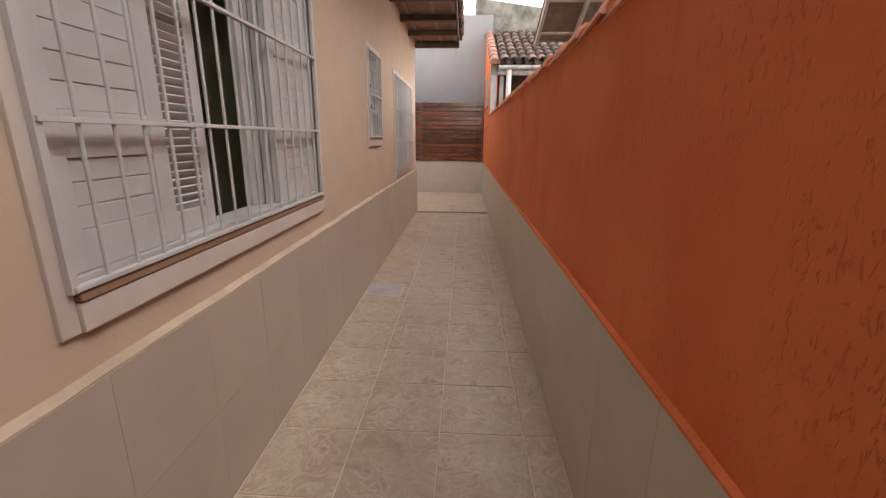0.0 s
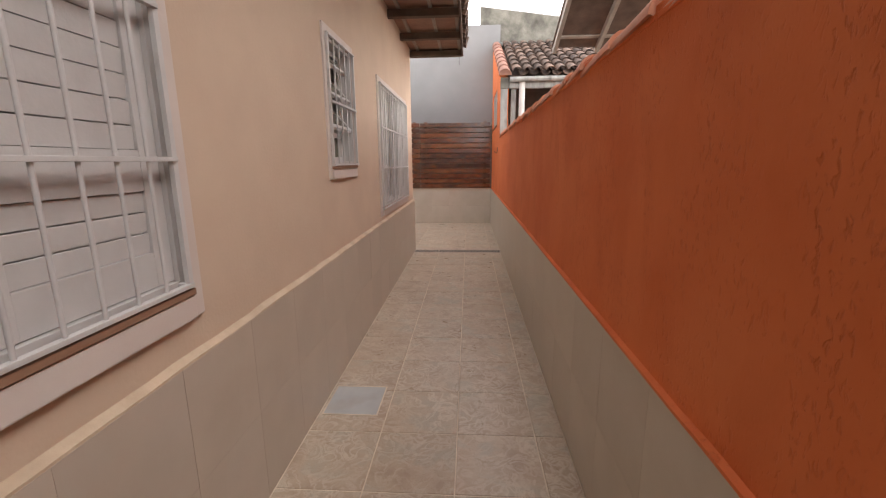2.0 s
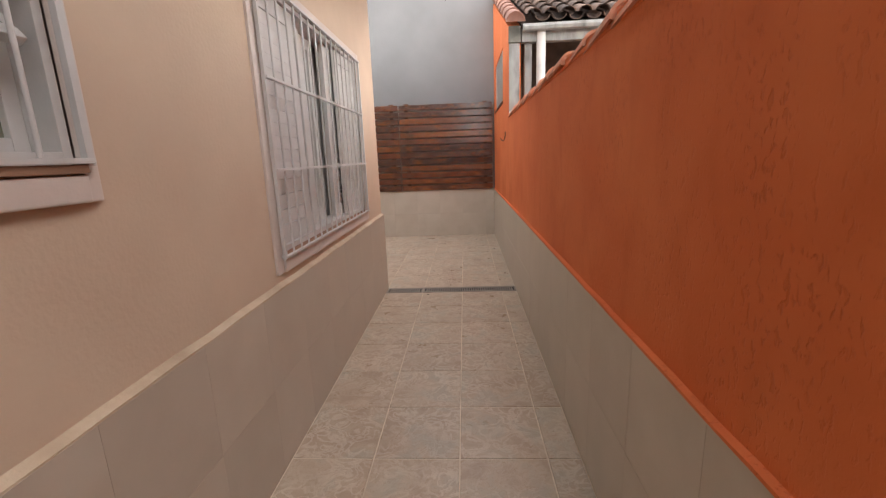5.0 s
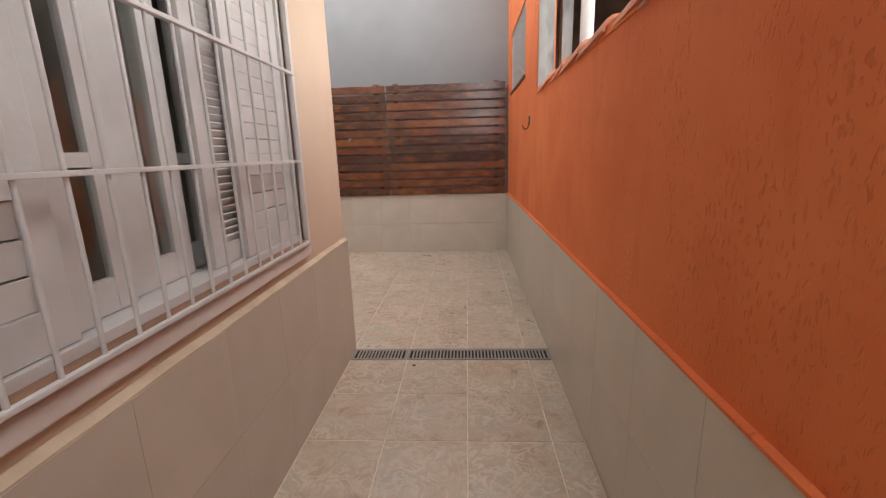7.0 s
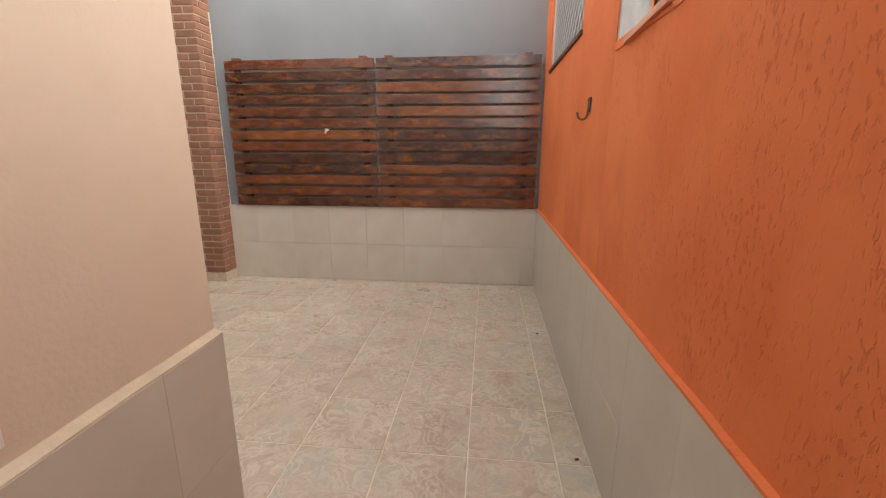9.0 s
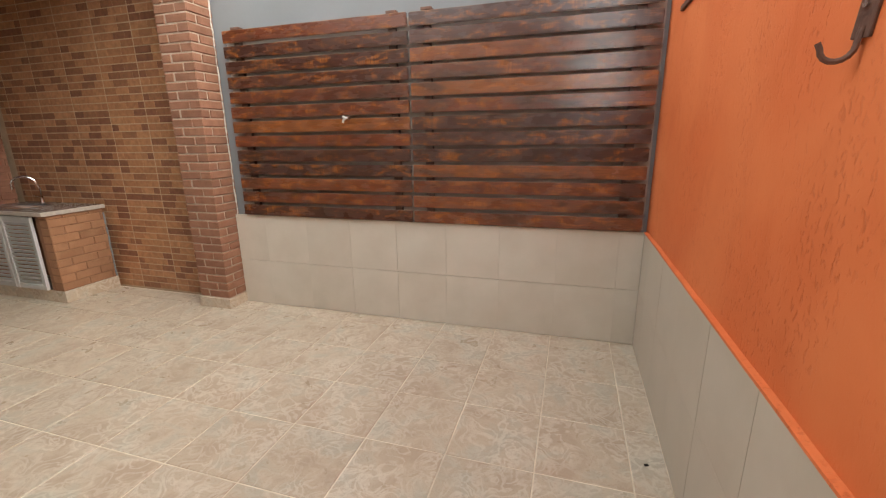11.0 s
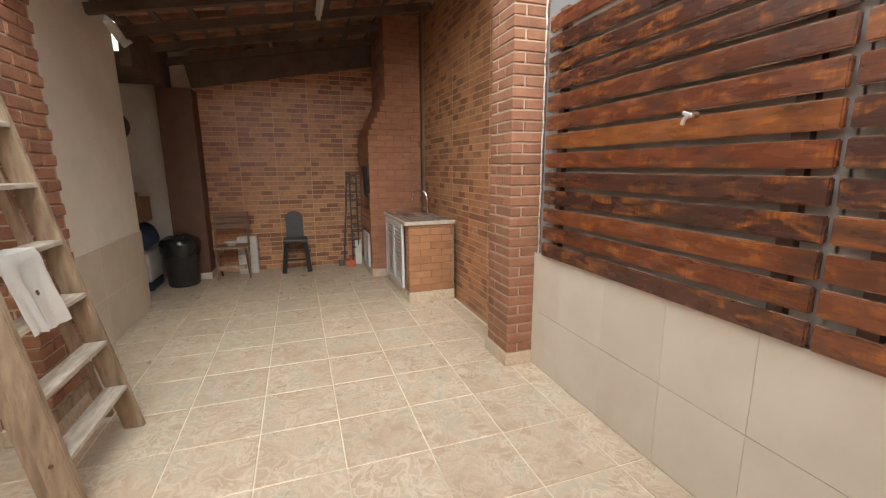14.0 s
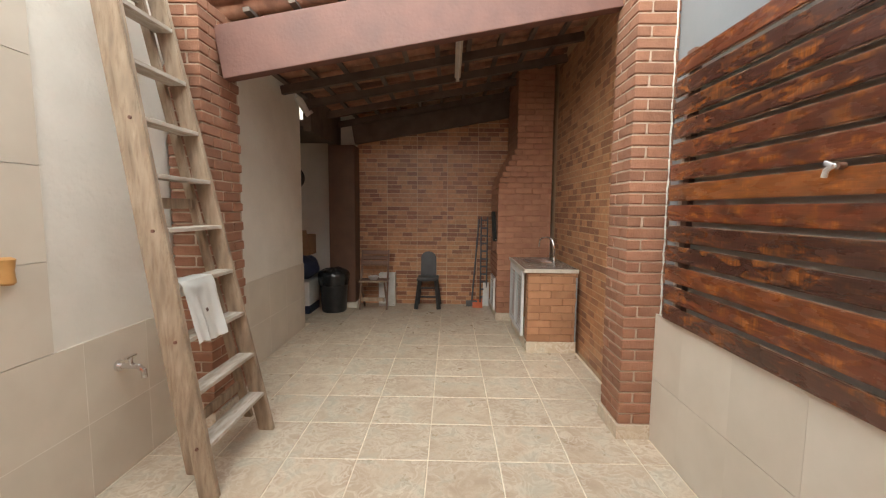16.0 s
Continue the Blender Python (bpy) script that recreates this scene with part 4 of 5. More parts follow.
def drain(x0, x1, slots, z):
    g = thing("drain_grate", "grey slotted metal drain grate across the floor", "drain grate", "drain grates", at=(x0, 8.40, 0))
    w, d = x1 - x0, 0.172
    bm = bmesh.new()
    box(bm, 0, 0, -0.003, w, 0.019, z, 0.001)
    box(bm, 0, d - 0.019, -0.003, w, d, z, 0.001)
    box(bm, 0, 0.019, -0.003, 0.018, d - 0.019, z - 0.0005)
    box(bm, w - 0.018, 0.019, -0.003, w, d - 0.019, z - 0.0005)
    part("frame", bm, STEEL_GREY, g)
    pitch = (w - 0.036) / slots
    bar = mesh_of("bar", box(bmesh.new(), -pitch * 0.24, 0.019, -0.003, pitch * 0.24, d - 0.019, z - 0.001), STEEL_GREY)
    for k in range(1, slots):
        ob = new("bar", bar)
        ob.parent = g
        ob.location = (0.018 + k * pitch, 0, 0)
    # Flat black sheet gives the slots the shade of a deep drain.
    part("channel", box(bmesh.new(), 0.002, 0.004, -0.0038, w - 0.002, d - 0.004, -0.0032), SLOT_SHADE, g, "black sheet painted as the shade under the slots")


drain(TILE_L, -0.462, 15, 0.004)
drain(-0.458, TILE_R, 40, 0.006)

hook = thing("wall_hook", "rusty iron hook screwed to the orange wall", "hook", at=(RIGHT, 9.845, 1.777))
part("plate", obox(bmesh.new(), pose(-0.004, 0, 0.02, 8, 0, 0), 0.008, 0.05, 0.085, 0.003), RUST, hook)
part("arm", tube(bmesh.new(), [(-0.008, 0, 0.0), (-0.014, 0, -0.03)] + [(-0.042 + 0.028 * math.cos(a), 0.012 * (1 - math.cos(a)), -0.035 - 0.03 * math.sin(a)) for a in [math.pi * k / 8 for k in range(9)]] + [(-0.076, 0.026, -0.022)], 0.0065), RUST, hook, smooth=True)
part("screw", rod(bmesh.new(), (-0.006, 0, 0.045), (-0.014, 0, 0.045), 0.008), CHROME, hook)
hook.scale = (0.85, 1.3, 0.95)

lattice = thing("lattice_block", "white pierced concrete lattice in the orange wall", "lattice", at=(RIGHT + 0.014, 10.22, 2.28))
bm = bmesh.new()
box(bm, 0, 0, 0, 0.06, 1.40, 0.02)
box(bm, 0, 0, 0.70, 0.06, 1.40, 0.72)
box(bm, 0, 0, 0.02, 0.06, 0.02, 0.70)
box(bm, 0, 1.38, 0.02, 0.06, 1.40, 0.70)
for k in range(-4, 12):
    for rise in (1, -1):
        u0, u1 = 0.125 * k, 0.125 * k + 0.72
        lo, hi = max(u0, 0.01), min(u1, 1.39)
        if hi - lo > 0.05:
            zc = [(v - u0) if rise > 0 else 0.72 - (v - u0) for v in (lo, hi)]
            obox(bm, pose(0.03 + 0.004 * rise, (lo + hi) / 2, (zc[0] + zc[1]) / 2, 45 * rise, 0, 0), 0.04, (hi - lo) * 1.414, 0.028)
part("ribs", bm, WHITE_PAINT, lattice)
# Black sheet paints the shade of the interior behind the ribs.
part("backing", box(bmesh.new(), 0.09, 0, 0, 0.094, 1.40, 0.72), SOOT_SHADE, lattice, "black sheet standing in for the shade inside the lean-to")
part("sill", box(bmesh.new(), -0.030, -0.02, -0.03, 0.0, 1.42, -0.002, 0.004), RUST, lattice, "dark brown sill")

# ---- yard: timber fence panels ----
def fence_panel(x0, x1, seed):
    rnd = random.Random(seed)
    f = thing("fence_panel", "dark varnished horizontal wooden slat panel on the end wall", "fence panel", "slat panels on the end wall", at=((x0 + x1) / 2, 11.957, 0.905))
    w = x1 - x0
    for k in range(13):
        h = 0.0972 + rnd.uniform(-0.003, 0.003)
        bm = bmesh.new()
        made = bmesh.ops.create_cube(bm, size=1.0, matrix=Matrix.Diagonal((w + rnd.uniform(-0.006, 0.004), 0.028, h, 1)))
        bmesh.ops.bevel(bm, geom=bm.edges[:], offset=0.006, segments=2, affect="EDGES")
        ob = part("slat", bm, FENCE_WOOD, f)
        ob.matrix_basis = pose(rnd.uniform(-0.003, 0.003), 0, 0.043 + 0.1238 * k, rnd.uniform(-1.8, 1.8), rnd.uniform(-0.12, 0.12), 0)
    for x in (-w / 2 + 0.13, w / 2 - 0.13):
        part("batten", box(bmesh.new(), x - 0.03, 0.0145, 0.005, x + 0.03, 0.052, 1.585, 0.003), BATTEN_WOOD, f, "dark wooden batten")
    part("backing", box(bmesh.new(), -w / 2 - 0.012, 0.054, 0.0, w / 2 + 0.018, 0.070, 1.56), CEMENT, f, "grey cement backing")
    for x in (-w / 2 + 0.13, w / 2 - 0.13):
        part("bracket", box(bmesh.new(), x - 0.04, 0.0, 1.582, x + 0.04, 0.07, 1.602, 0.003), RUST, f, "small metal bracket")
    return f


fence_panel(-2.855, -1.160, 3)
fence_panel(-1.140, 0.592, 8)
spigot = thing("wall_tap", "chrome tap sticking out of the slat panel", "tap", at=(-1.71, 11.945, 1.733))
part("body", rod(bmesh.new(), (0.025, 0, 0.01), (0.025, -0.025, 0.01), 0.013), CHAIR_WOOD, spigot, "dark wooden peg", smooth=True)
part("spout", tube(bmesh.new(), [(0.02, -0.018, 0.012), (0.0, -0.024, 0.008), (-0.016, -0.026, -0.004), (-0.022, -0.026, -0.028)], 0.010), BRIGHT_METAL, spigot, smooth=True)
part("lever", obox(bmesh.new(), pose(-0.002, -0.03, 0.016, 0, 25, 0), 0.04, 0.012, 0.018, 0.004), BRIGHT_METAL, spigot)

# ---- yard: brick work ----
brick_cache = {}


def brick(parent, x0, y0, z0, x1, y1, z1, material, rnd):
    """One brick with worn edges; alike ones share a mesh."""
    dx, dy, dz = round(x1 - x0, 2), round(y1 - y0, 2), round(z1 - z0, 3)
    key = (dx, dy, dz, material.name, rnd.randrange(2))
    if key not in brick_cache:
        bm = bmesh.new()
        bmesh.ops.create_cube(bm, size=1.0, matrix=Matrix.Diagonal((dx, dy, dz, 1)))
        bmesh.ops.bevel(bm, geom=bm.edges[:], offset=0.006, segments=1, affect="EDGES")
        for v in bm.verts:
            v.co += Vector((rnd.uniform(-1, 1), rnd.uniform(-1, 1), rnd.uniform(-1, 1))) * 0.0018
        brick_cache[key] = mesh_of("brick", bm, material)
    ob = new("brick", brick_cache[key])
    ob.parent = parent
    ob.matrix_basis = pose((x0 + x1) / 2 + rnd.uniform(-0.0015, 0.0015), (y0 + y1) / 2 + rnd.uniform(-0.0015, 0.0015), (z0 + z1) / 2, 0, rnd.uniform(-0.3, 0.3), rnd.uniform(-0.3, 0.3))


def brick_pillar(x0, x1, y0, y1, z_top, front, label, seed):
    """front: -1 where the free long side faces -y, 1 where it faces +y. The free end faces +x."""
    rnd = random.Random(seed)
    p = thing("brick_pillar", label, "pillar", "brick pillars", at=(x1, (y0 + y1) / 2, 0))
    ox, oy = x1, (y0 + y1) / 2
    part("core", box(bmesh.new(), x0 + 0.008 - ox, y0 + 0.008 - oy, 0, -0.008, y1 - 0.008 - oy, z_top), MORTAR, p, "cement mortar joints")
    part("plinth", box(bmesh.new(), x0 - 0.012 - ox, y0 - 0.012 - oy, 0.001, 0.012, y1 - (0.0 if front < 0 else -0.012) - oy, 0.10, 0.004), FLOOR_TILE, p, "beige tile plinth")
    z, k, j = 0.108, 0, 0.011
    d, w = y1 - y0, x1 - x0
    while z + 0.066 < z_top:
        t = z + 0.066
        if k % 2:
            rows = [(x1 - 0.115, x1, y0, y1)]
            a = x1 - 0.115 - j
            while a - x0 > 0.05:
                b = max(x0, a - 0.235)
                rows.append((b, a, y0, y1))
                a = b - j
        else:
            c = y0 + d * 0.36 if front < 0 else y1 - d * 0.36
            rows = [(x1 - 0.23, x1, y0, c - j / 2), (x1 - 0.23, x1, c + j / 2, y1)]
            a = x1 - 0.23 - j
            while a - x0 > 0.03:
                b = max(x0, a - 0.235)
                rows.append((b, a, y0, y1))
                a = b - j
        for bx0, bx1, by0, by1 in rows:
            brick(p, bx0 - ox, by0 - oy, z, bx1 - ox, by1 - oy, t, BRICK, rnd)
        z += 0.0758
        k += 1
    return p


right_pillar = brick_pillar(-3.345, -3.0, 11.757, 12.03, 3.40, -1, "red brick pillar with a beige tile plinth beside the slat panel", 5)
part("cement_smear", tube(bmesh.new(), [(0.004 + random.uniform(-0.003, 0.003), 0.112 + random.uniform(-0.004, 0.004), 0.1 + 0.06 * k) for k in range(49)], 0.006, 6), LAMP_PAINT, right_pillar, "white cement smear")
brick_pillar(-3.56, -3.05, 8.664, 8.91, 2.98, 1, "red brick pillar standing against the rear wall behind the ladder", 6)
post = thing("brown_post", "dark brown painted square post in the far corner", "post", at=(-6.93, 8.88, 0))
part("shaft", box(bmesh.new(), -0.17, -0.2, 0, 0.17, 0.21, 2.55, 0.01), BROWN_POST, post)
part("foot", box(bmesh.new(), -0.18, -0.21, 0.0005, 0.18, 0.22, 0.09, 0.004), WAINSCOT, post)


# barbecue: brick body, stepped hood and chimney, free side facing +x
bbq = thing("barbecue", "tall red-painted brick barbecue with stepped hood and chimney", "barbecue", at=(-6.09, 11.6, 0))
rnd = random.Random(11)
X1, YB = 0.0, 0.385
part("plinth", box(bmesh.new(), -1.0, -0.365, 0.001, 0.012, YB - 0.02, 0.11, 0.004), FLOOR_TILE, bbq, "beige tile plinth")


def hood_front(z):
    if z < 1.93:
        return -0.36
    return min(-0.115, -0.36 + (z - 1.93) * 0.52)


part("core", holed(bmesh.new(), "y", -0.345, YB - 0.01, -0.99, -0.006, 0.11, 1.8, [(-0.85, -0.14, 0.92, 1.55), (-0.85, -0.14, 0.14, 0.62)]), BARBECUE_BRICK, bbq, "brick-red joints")
part("hood_core", box(box(box(bmesh.new(), -0.99, -0.34, 1.8, -0.012, YB - 0.01, 1.93), -0.99, -0.22, 1.93, -0.012, YB - 0.01, 2.2), -0.99, -0.10, 2.2, -0.012, YB - 0.01, 3.7), BARBECUE_BRICK, bbq)
part("fire_box", box(bmesh.new(), -0.84, 0.02, 0.93, -0.15, 0.03, 1.54), SOOT_SHADE, bbq, "sooty back of the fire box")
z, k = 0.118, 0
while z < 3.6:
    f = hood_front(z)
    lines = [f]
    v = f + (0.115 if k % 2 else 0.235)
    while v < YB - 0.04:
        lines.append(v)
        v += 0.235
    lines.append(YB)
    for a, b in zip(lines, lines[1:]):
        brick(bbq, -0.115, a + 0.003, z, 0.0, b - 0.003, z + 0.07, BARBECUE_BRICK, rnd)
    if z > 1.55 or z < 0.86:
        u = -0.125 if k % 2 else -0.12
        while u > -0.95 and not (0.14 < z < 0.62):
            brick(bbq, max(-0.99, u - 0.23), f + 0.003, z, u, f + 0.115, z + 0.07, BARBECUE_BRICK, rnd)
            u -= 0.24
    z += 0.0765
    k += 1
ash_door = slatted_panel(bbq, "door", 0.0, 0.10, 0.52, 0.125, 0.60, 0.035, -28, "white louvred door", stile=0.04, rail=0.04)
ash_door.matrix_basis = pose(0, -0.362, 0, 0, 0, 90)
part("grill_bar", rod(bmesh.new(), (-0.80, -0.40, 1.16), (0.02, -0.38, 1.16), 0.009), CHROME, bbq, "bare metal bar")
part("hanging_cloth", obox(bmesh.new(), pose(-0.06, -0.40, 1.34, 4, 0, 0), 0.14, 0.05, 0.42, 0.02), SOOT_SHADE, bbq, "black hanging utensil")

# sink cabinet
CABINET_JOINT = mat("brown_mortar", (0.235, 0.112, 0.058), (0.29, 0.145, 0.078), 14, 0.95, 0.4, 80)
cab = thing("sink_cabinet", "brick sink cabinet with white louvred doors and granite top", "sink cabinet", at=(-4.745, 11.99, 0))
rnd = random.Random(21)
part("plinth", box(bmesh.new(), -1.14, -0.555, 0.001, 0.010, -0.012, 0.125, 0.004), FLOOR_TILE, cab, "beige tile plinth")
part("core", box(bmesh.new(), -0.16, -0.55, 0.125, -0.006, -0.012, 0.895), CABINET_JOINT, cab, "brown mortar joints")
part("carcass", box(box(bmesh.new(), -1.13, -0.20, 0.125, -0.16, -0.012, 0.895), -1.14, -0.53, 0.125, -1.10, -0.20, 0.895), CABINET_BRICK, cab)
z, k = 0.128, 0
while z < 0.875:
    h = min(0.082, 0.893 - z)
    lines = [-0.555] + ([-0.42, -0.17] if k % 2 else [-0.30, -0.06]) + [-0.03]
    for a, b in zip(lines, lines[1:]):
        brick(cab, -0.115, a + 0.0025, z, 0.0, b - 0.0025, z + h - 0.006, CABINET_BRICK, rnd)
    z += 0.0815
    k += 1
part("cement_edge", tube(bmesh.new(), [(0.0 + random.uniform(-0.003, 0.003), -0.022 + random.uniform(-0.003, 0.003), 0.13 + 0.055 * q) for q in range(14)], 0.009, 6), WHITE_WALL, cab, "white cement edge")
for y0, y1 in ((0.175, 0.625), (0.635, 1.085)):
    leaf = slatted_panel(cab, "door", 0.0, y0, y1, 0.135, 0.885, 0.040, -28, "white louvred door", stile=0.045, rail=0.05)
    leaf.matrix_basis = pose(0, -0.563, 0, 0, 0, 90)
    part("knob", rod(bmesh.new(), (0.0, y1 - 0.03, 0.50), (0.025, y1 - 0.03, 0.50), 0.012), BLACK_PLASTIC, leaf)
part("worktop_edge", box(box(bmesh.new(), 0.004, -0.60, 0.897, 0.022, -0.006, 0.937, 0.004), -1.17, -0.60, 0.897, 0.004, -0.585, 0.937, 0.004), GRANITE_EDGE, cab, "pale granite edge")
part("worktop", box(box(box(box(bmesh.new(), -1.17, -0.585, 0.899, -0.93, -0.006, 0.935), -0.50, -0.585, 0.899, 0.004, -0.006, 0.935), -0.93, -0.585, 0.899, -0.50, -0.47, 0.935), -0.93, -0.13, 0.899, -0.50, -0.006, 0.935), GRANITE, cab, "brown-grey granite worktop")
part("basin", box(box(box(box(box(bmesh.new(), -0.93, -0.47, 0.78, -0.50, -0.13, 0.785), -0.935, -0.475, 0.785, -0.925, -0.125, 0.939), -0.505, -0.475, 0.785, -0.495, -0.125, 0.939), -0.925, -0.475, 0.785, -0.505, -0.465, 0.939), -0.925, -0.135, 0.785, -0.505, -0.125, 0.939), CHROME, cab, "stainless steel basin")
faucet = thing("faucet", "chrome gooseneck faucet on the granite worktop", "faucet", at=(-5.56, 11.915, 0.936))
part("base", rod(bmesh.new(), (0, 0, 0), (0, 0, 0.05), 0.022, 0.018, 14), CHROME, faucet, smooth=True)
part("neck", tube(bmesh.new(), [(0, 0, 0.04), (0, 0, 0.16), (-0.01, -0.015, 0.22)] + [(-0.01 - 0.07 * (1 - math.cos(a)), -0.015 - 0.075 * (1 - math.cos(a)), 0.22 + 0.075 * math.sin(a)) for a in [math.pi * q / 7 for q in range(1, 8)]] + [(-0.15, -0.165, 0.19)], 0.011), CHROME, faucet, smooth=True)
part("lever", rod(bmesh.new(), (0, 0, 0.06), (-0.05, -0.05, 0.085), 0.008), CHROME, faucet)
part("spout", rod(bmesh.new(), (-0.15, -0.165, 0.195), (-0.15, -0.165, 0.165), 0.014), CHROME, faucet)

# ---- the ladder by the rear wall ----
lad = thing("step_ladder", "weathered wooden folding ladder leaning on the rear wall", "ladder", at=(-2.73, 9.285, 0))
LEAN = 0.167
TOPZ = 3.05


def near_x(z):
    return 0.408 - 0.028 * z


def far_x(z):
    return -0.311 + 0.085 * z


def rail(name, x_at, off, z0, z1, depth, thick, label=""):
    """A plank from z0 to z1 that follows the ladder's lean."""
    bm = bmesh.new()
    vs = []
    for z in (z0, z1):
        x, y = x_at(z), -LEAN * z - off
        vs.append([bm.verts.new((x + sx * thick / 2, y + sy * depth / 2, z)) for sx, sy in ((-1, -1), (1, -1), (1, 1), (-1, 1))])
    a, b = vs
    for k in range(4):
        bm.faces.new((a[k], a[(k + 1) % 4], b[(k + 1) % 4], b[k]))
    bm.faces.new(a[::-1])
    bm.faces.new(b)
    bmesh.ops.bevel(bm, geom=bm.edges[:], offset=0.005, segments=2, affect="EDGES")
    return part(name, bm, LADDER_WOOD, lad, label)


near_rail = rail("side_rail", near_x, 0, 0, TOPZ, 0.105, 0.038)
rail("side_rail", far_x, 0, 0, TOPZ, 0.105, 0.038)
rail("rear_rail", lambda z: far_x(z) + 0.040, 0.084, 0.12, TOPZ - 0.1, 0.055, 0.035)
rail("rear_rail", lambda z: near_x(z) - 0.020, 0.084, 0.12, TOPZ - 0.1, 0.055, 0.035)
RUNGS = (0.283, 0.575, 0.866, 1.160, 1.453, 1.739, 2.034, 2.329, 2.63, 2.93)
for k, z in enumerate(RUNGS):
    xm, w = (near_x(z) + far_x(z)) / 2, near_x(z) - far_x(z) - 0.036
    part("tread", obox(bmesh.new(), pose(xm, -LEAN * z, z, random.uniform(-2, 2), random.uniform(-0.6, 0.6), 0), w, 0.108, 0.024, 0.004), TREAD_WOOD, lad, "scuffed whitish wooden tread")
    if k % 2 == 0:
        part("bolt", rod(bmesh.new(), (near_x(z) + 0.017, -LEAN * z - 0.004, z), (near_x(z) + 0.027, -LEAN * z - 0.004, z), 0.009), RUST, near_rail)
for z in (0.36, 1.60, 2.8):
    xm, w = (near_x(z) + far_x(z)) / 2, near_x(z) - far_x(z) - 0.11
    part("rear_brace", obox(bmesh.new(), pose(xm, -LEAN * z - 0.090, z), w, 0.022, 0.062, 0.003), LADDER_WOOD, lad)


def cloth_on_tread(x0, x1, z):
    """A rag folded over a tread: front and rear flaps with soft folds."""
    bm = bmesh.new()
    n, path = 14, []
    yb = -LEAN * z
    for s in range(5):
        path.append((yb - 0.062 - 0.004 * s, z - 0.10 + 0.022 * s))
    path += [(yb - 0.056, z + 0.016), (yb, z + 0.019), (yb + 0.052, z + 0.017)]
    for s in range(1, 14):
        path.append((yb + 0.062 + 0.0045 * s, z + 0.015 - 0.025 * s))
    grid = []
    for i in range(n + 1):
        u = i / n
        col = []
        for j, (y, zz) in enumerate(path):
            f = max(0, j - 7) / 13
            x = x0 + (x1 - x0) * u * (1 - 0.10 * f) + 0.02 * f
            fold = 0.020 * f * math.sin(u * 9 + 0.7) + 0.012 * f * math.sin(u * 21) + 0.006 * noise.noise((u * 4, j * 0.4, 2))
            col.append(bm.verts.new((x, y + fold + 0.012 * f, zz - 0.03 * f * abs(math.sin(u * 3.1 + 0.4)))))
        grid.append(col)
    for a, b in zip(grid, grid[1:]):
        for j in range(len(path) - 1):
            bm.faces.new((a[j], a[j + 1], b[j + 1], b[j]))
    bmesh.ops.solidify(bm, geom=bm.faces[:], thickness=0.006)
    return bm


towel = thing("cloth", "crumpled white cloth hanging over a ladder tread", "cloth", at=(-2.73, 9.285, 0))
part("fabric", cloth_on_tread(near_x(1.16) - 0.32, near_x(1.16) - 0.02, 1.16), CLOTH, towel, smooth=True)
part("stain", obox(bmesh.new(), pose(near_x(1.16) - 0.16, -LEAN * 1.16 + 0.112, 1.00, 20, 0, 20), 0.03, 0.006, 0.02, 0.002), CLOTH_MARK, towel, "small dark stain")

tap = thing("garden_tap", "chrome garden tap on the tiled rear wall", "tap", at=(-2.515, TILE_REAR, 0.66))
part("flange", rod(bmesh.new(), (0, 0, 0), (0, 0.012, 0), 0.024, seg=16), CHROME, tap, smooth=True)
part("body", rod(bmesh.new(), (0, 0.01, 0), (0, 0.075, 0), 0.012), CHROME, tap, smooth=True)
part("spout", tube(bmesh.new(), [(0, 0.06, 0), (0, 0.095, -0.002), (0, 0.115, -0.018), (0, 0.118, -0.05)], 0.012), CHROME, tap, smooth=True)
part("handle", box(rod(bmesh.new(), (0, 0.06, 0), (0, 0.06, 0.04), 0.008), -0.03, 0.052, 0.036, 0.03, 0.068, 0.046, 0.003), CHROME, tap)
tap.scale = (1.35, 1.3, 1.35)
peg = thing("wooden_peg", "honey-coloured wooden peg on the tiled wall", "peg", at=(-1.925, TILE_REAR, 1.30))
part("knob", lathe(bmesh.new(), [(0.02, -0.06), (0.03, -0.05), (0.026, 0.0), (0.034, 0.05), (0.02, 0.06)], (0, 0.03, 0), 16), HONEY_WOOD, peg, smooth=True)

# ---- things in the barbecue corner ----
lamp = thing("batten_lamp", "cream fluorescent batten lamp under the rafters, switched off", "lamp", at=(-4.78, 10.65, roof_under(10.65) - 0.033))
part("housing", box(bmesh.new(), -0.64, -0.035, 0.0, 0.64, 0.035, 0.032, 0.004), LAMP_PAINT, lamp)
part("tube", rod(bmesh.new(), (-0.62, 0, -0.02), (0.62, 0, -0.02), 0.016, seg=14), WHITE_PLASTIC, lamp, "unlit white tube", smooth=True)
for x in (-0.635, 0.635):
    part("cap", box(bmesh.new(), x - 0.015, -0.022, -0.04, x + 0.015, 0.022, 0.002, 0.004), LAMP_PAINT, lamp)

stool = thing("plastic_chair", "small dark plastic chair by the brick-pattern wall", "chair", at=(-6.90, 10.23, 0))
part("seat", box(bmesh.new(), -0.17, -0.17, 0.44, 0.17, 0.17, 0.49, 0.014), BLACK_PLASTIC, stool)
bm = bmesh.new()
ring = [(0.125, 0.0)] + [(0.125 * math.cos(q), 0.30 + 0.11 * math.sin(q)) for q in [math.pi * k / 10 for k in range(11)]] + [(-0.125, 0.0)]
sides = [[bm.verts.new(pose(-0.14, 0, 0.475, 0, -7, 0) @ Vector((dx, u, v))) for u, v in ring] for dx in (-0.018, 0.018)]
bm.faces.new(sides[0])
bm.faces.new(sides[1][::-1])
for k in range(len(ring)):
    j = (k + 1) % len(ring)
    bm.faces.new((sides[0][k], sides[0][j], sides[1][j], sides[1][k]))
part("backrest", bm, BLACK_PLASTIC, stool)
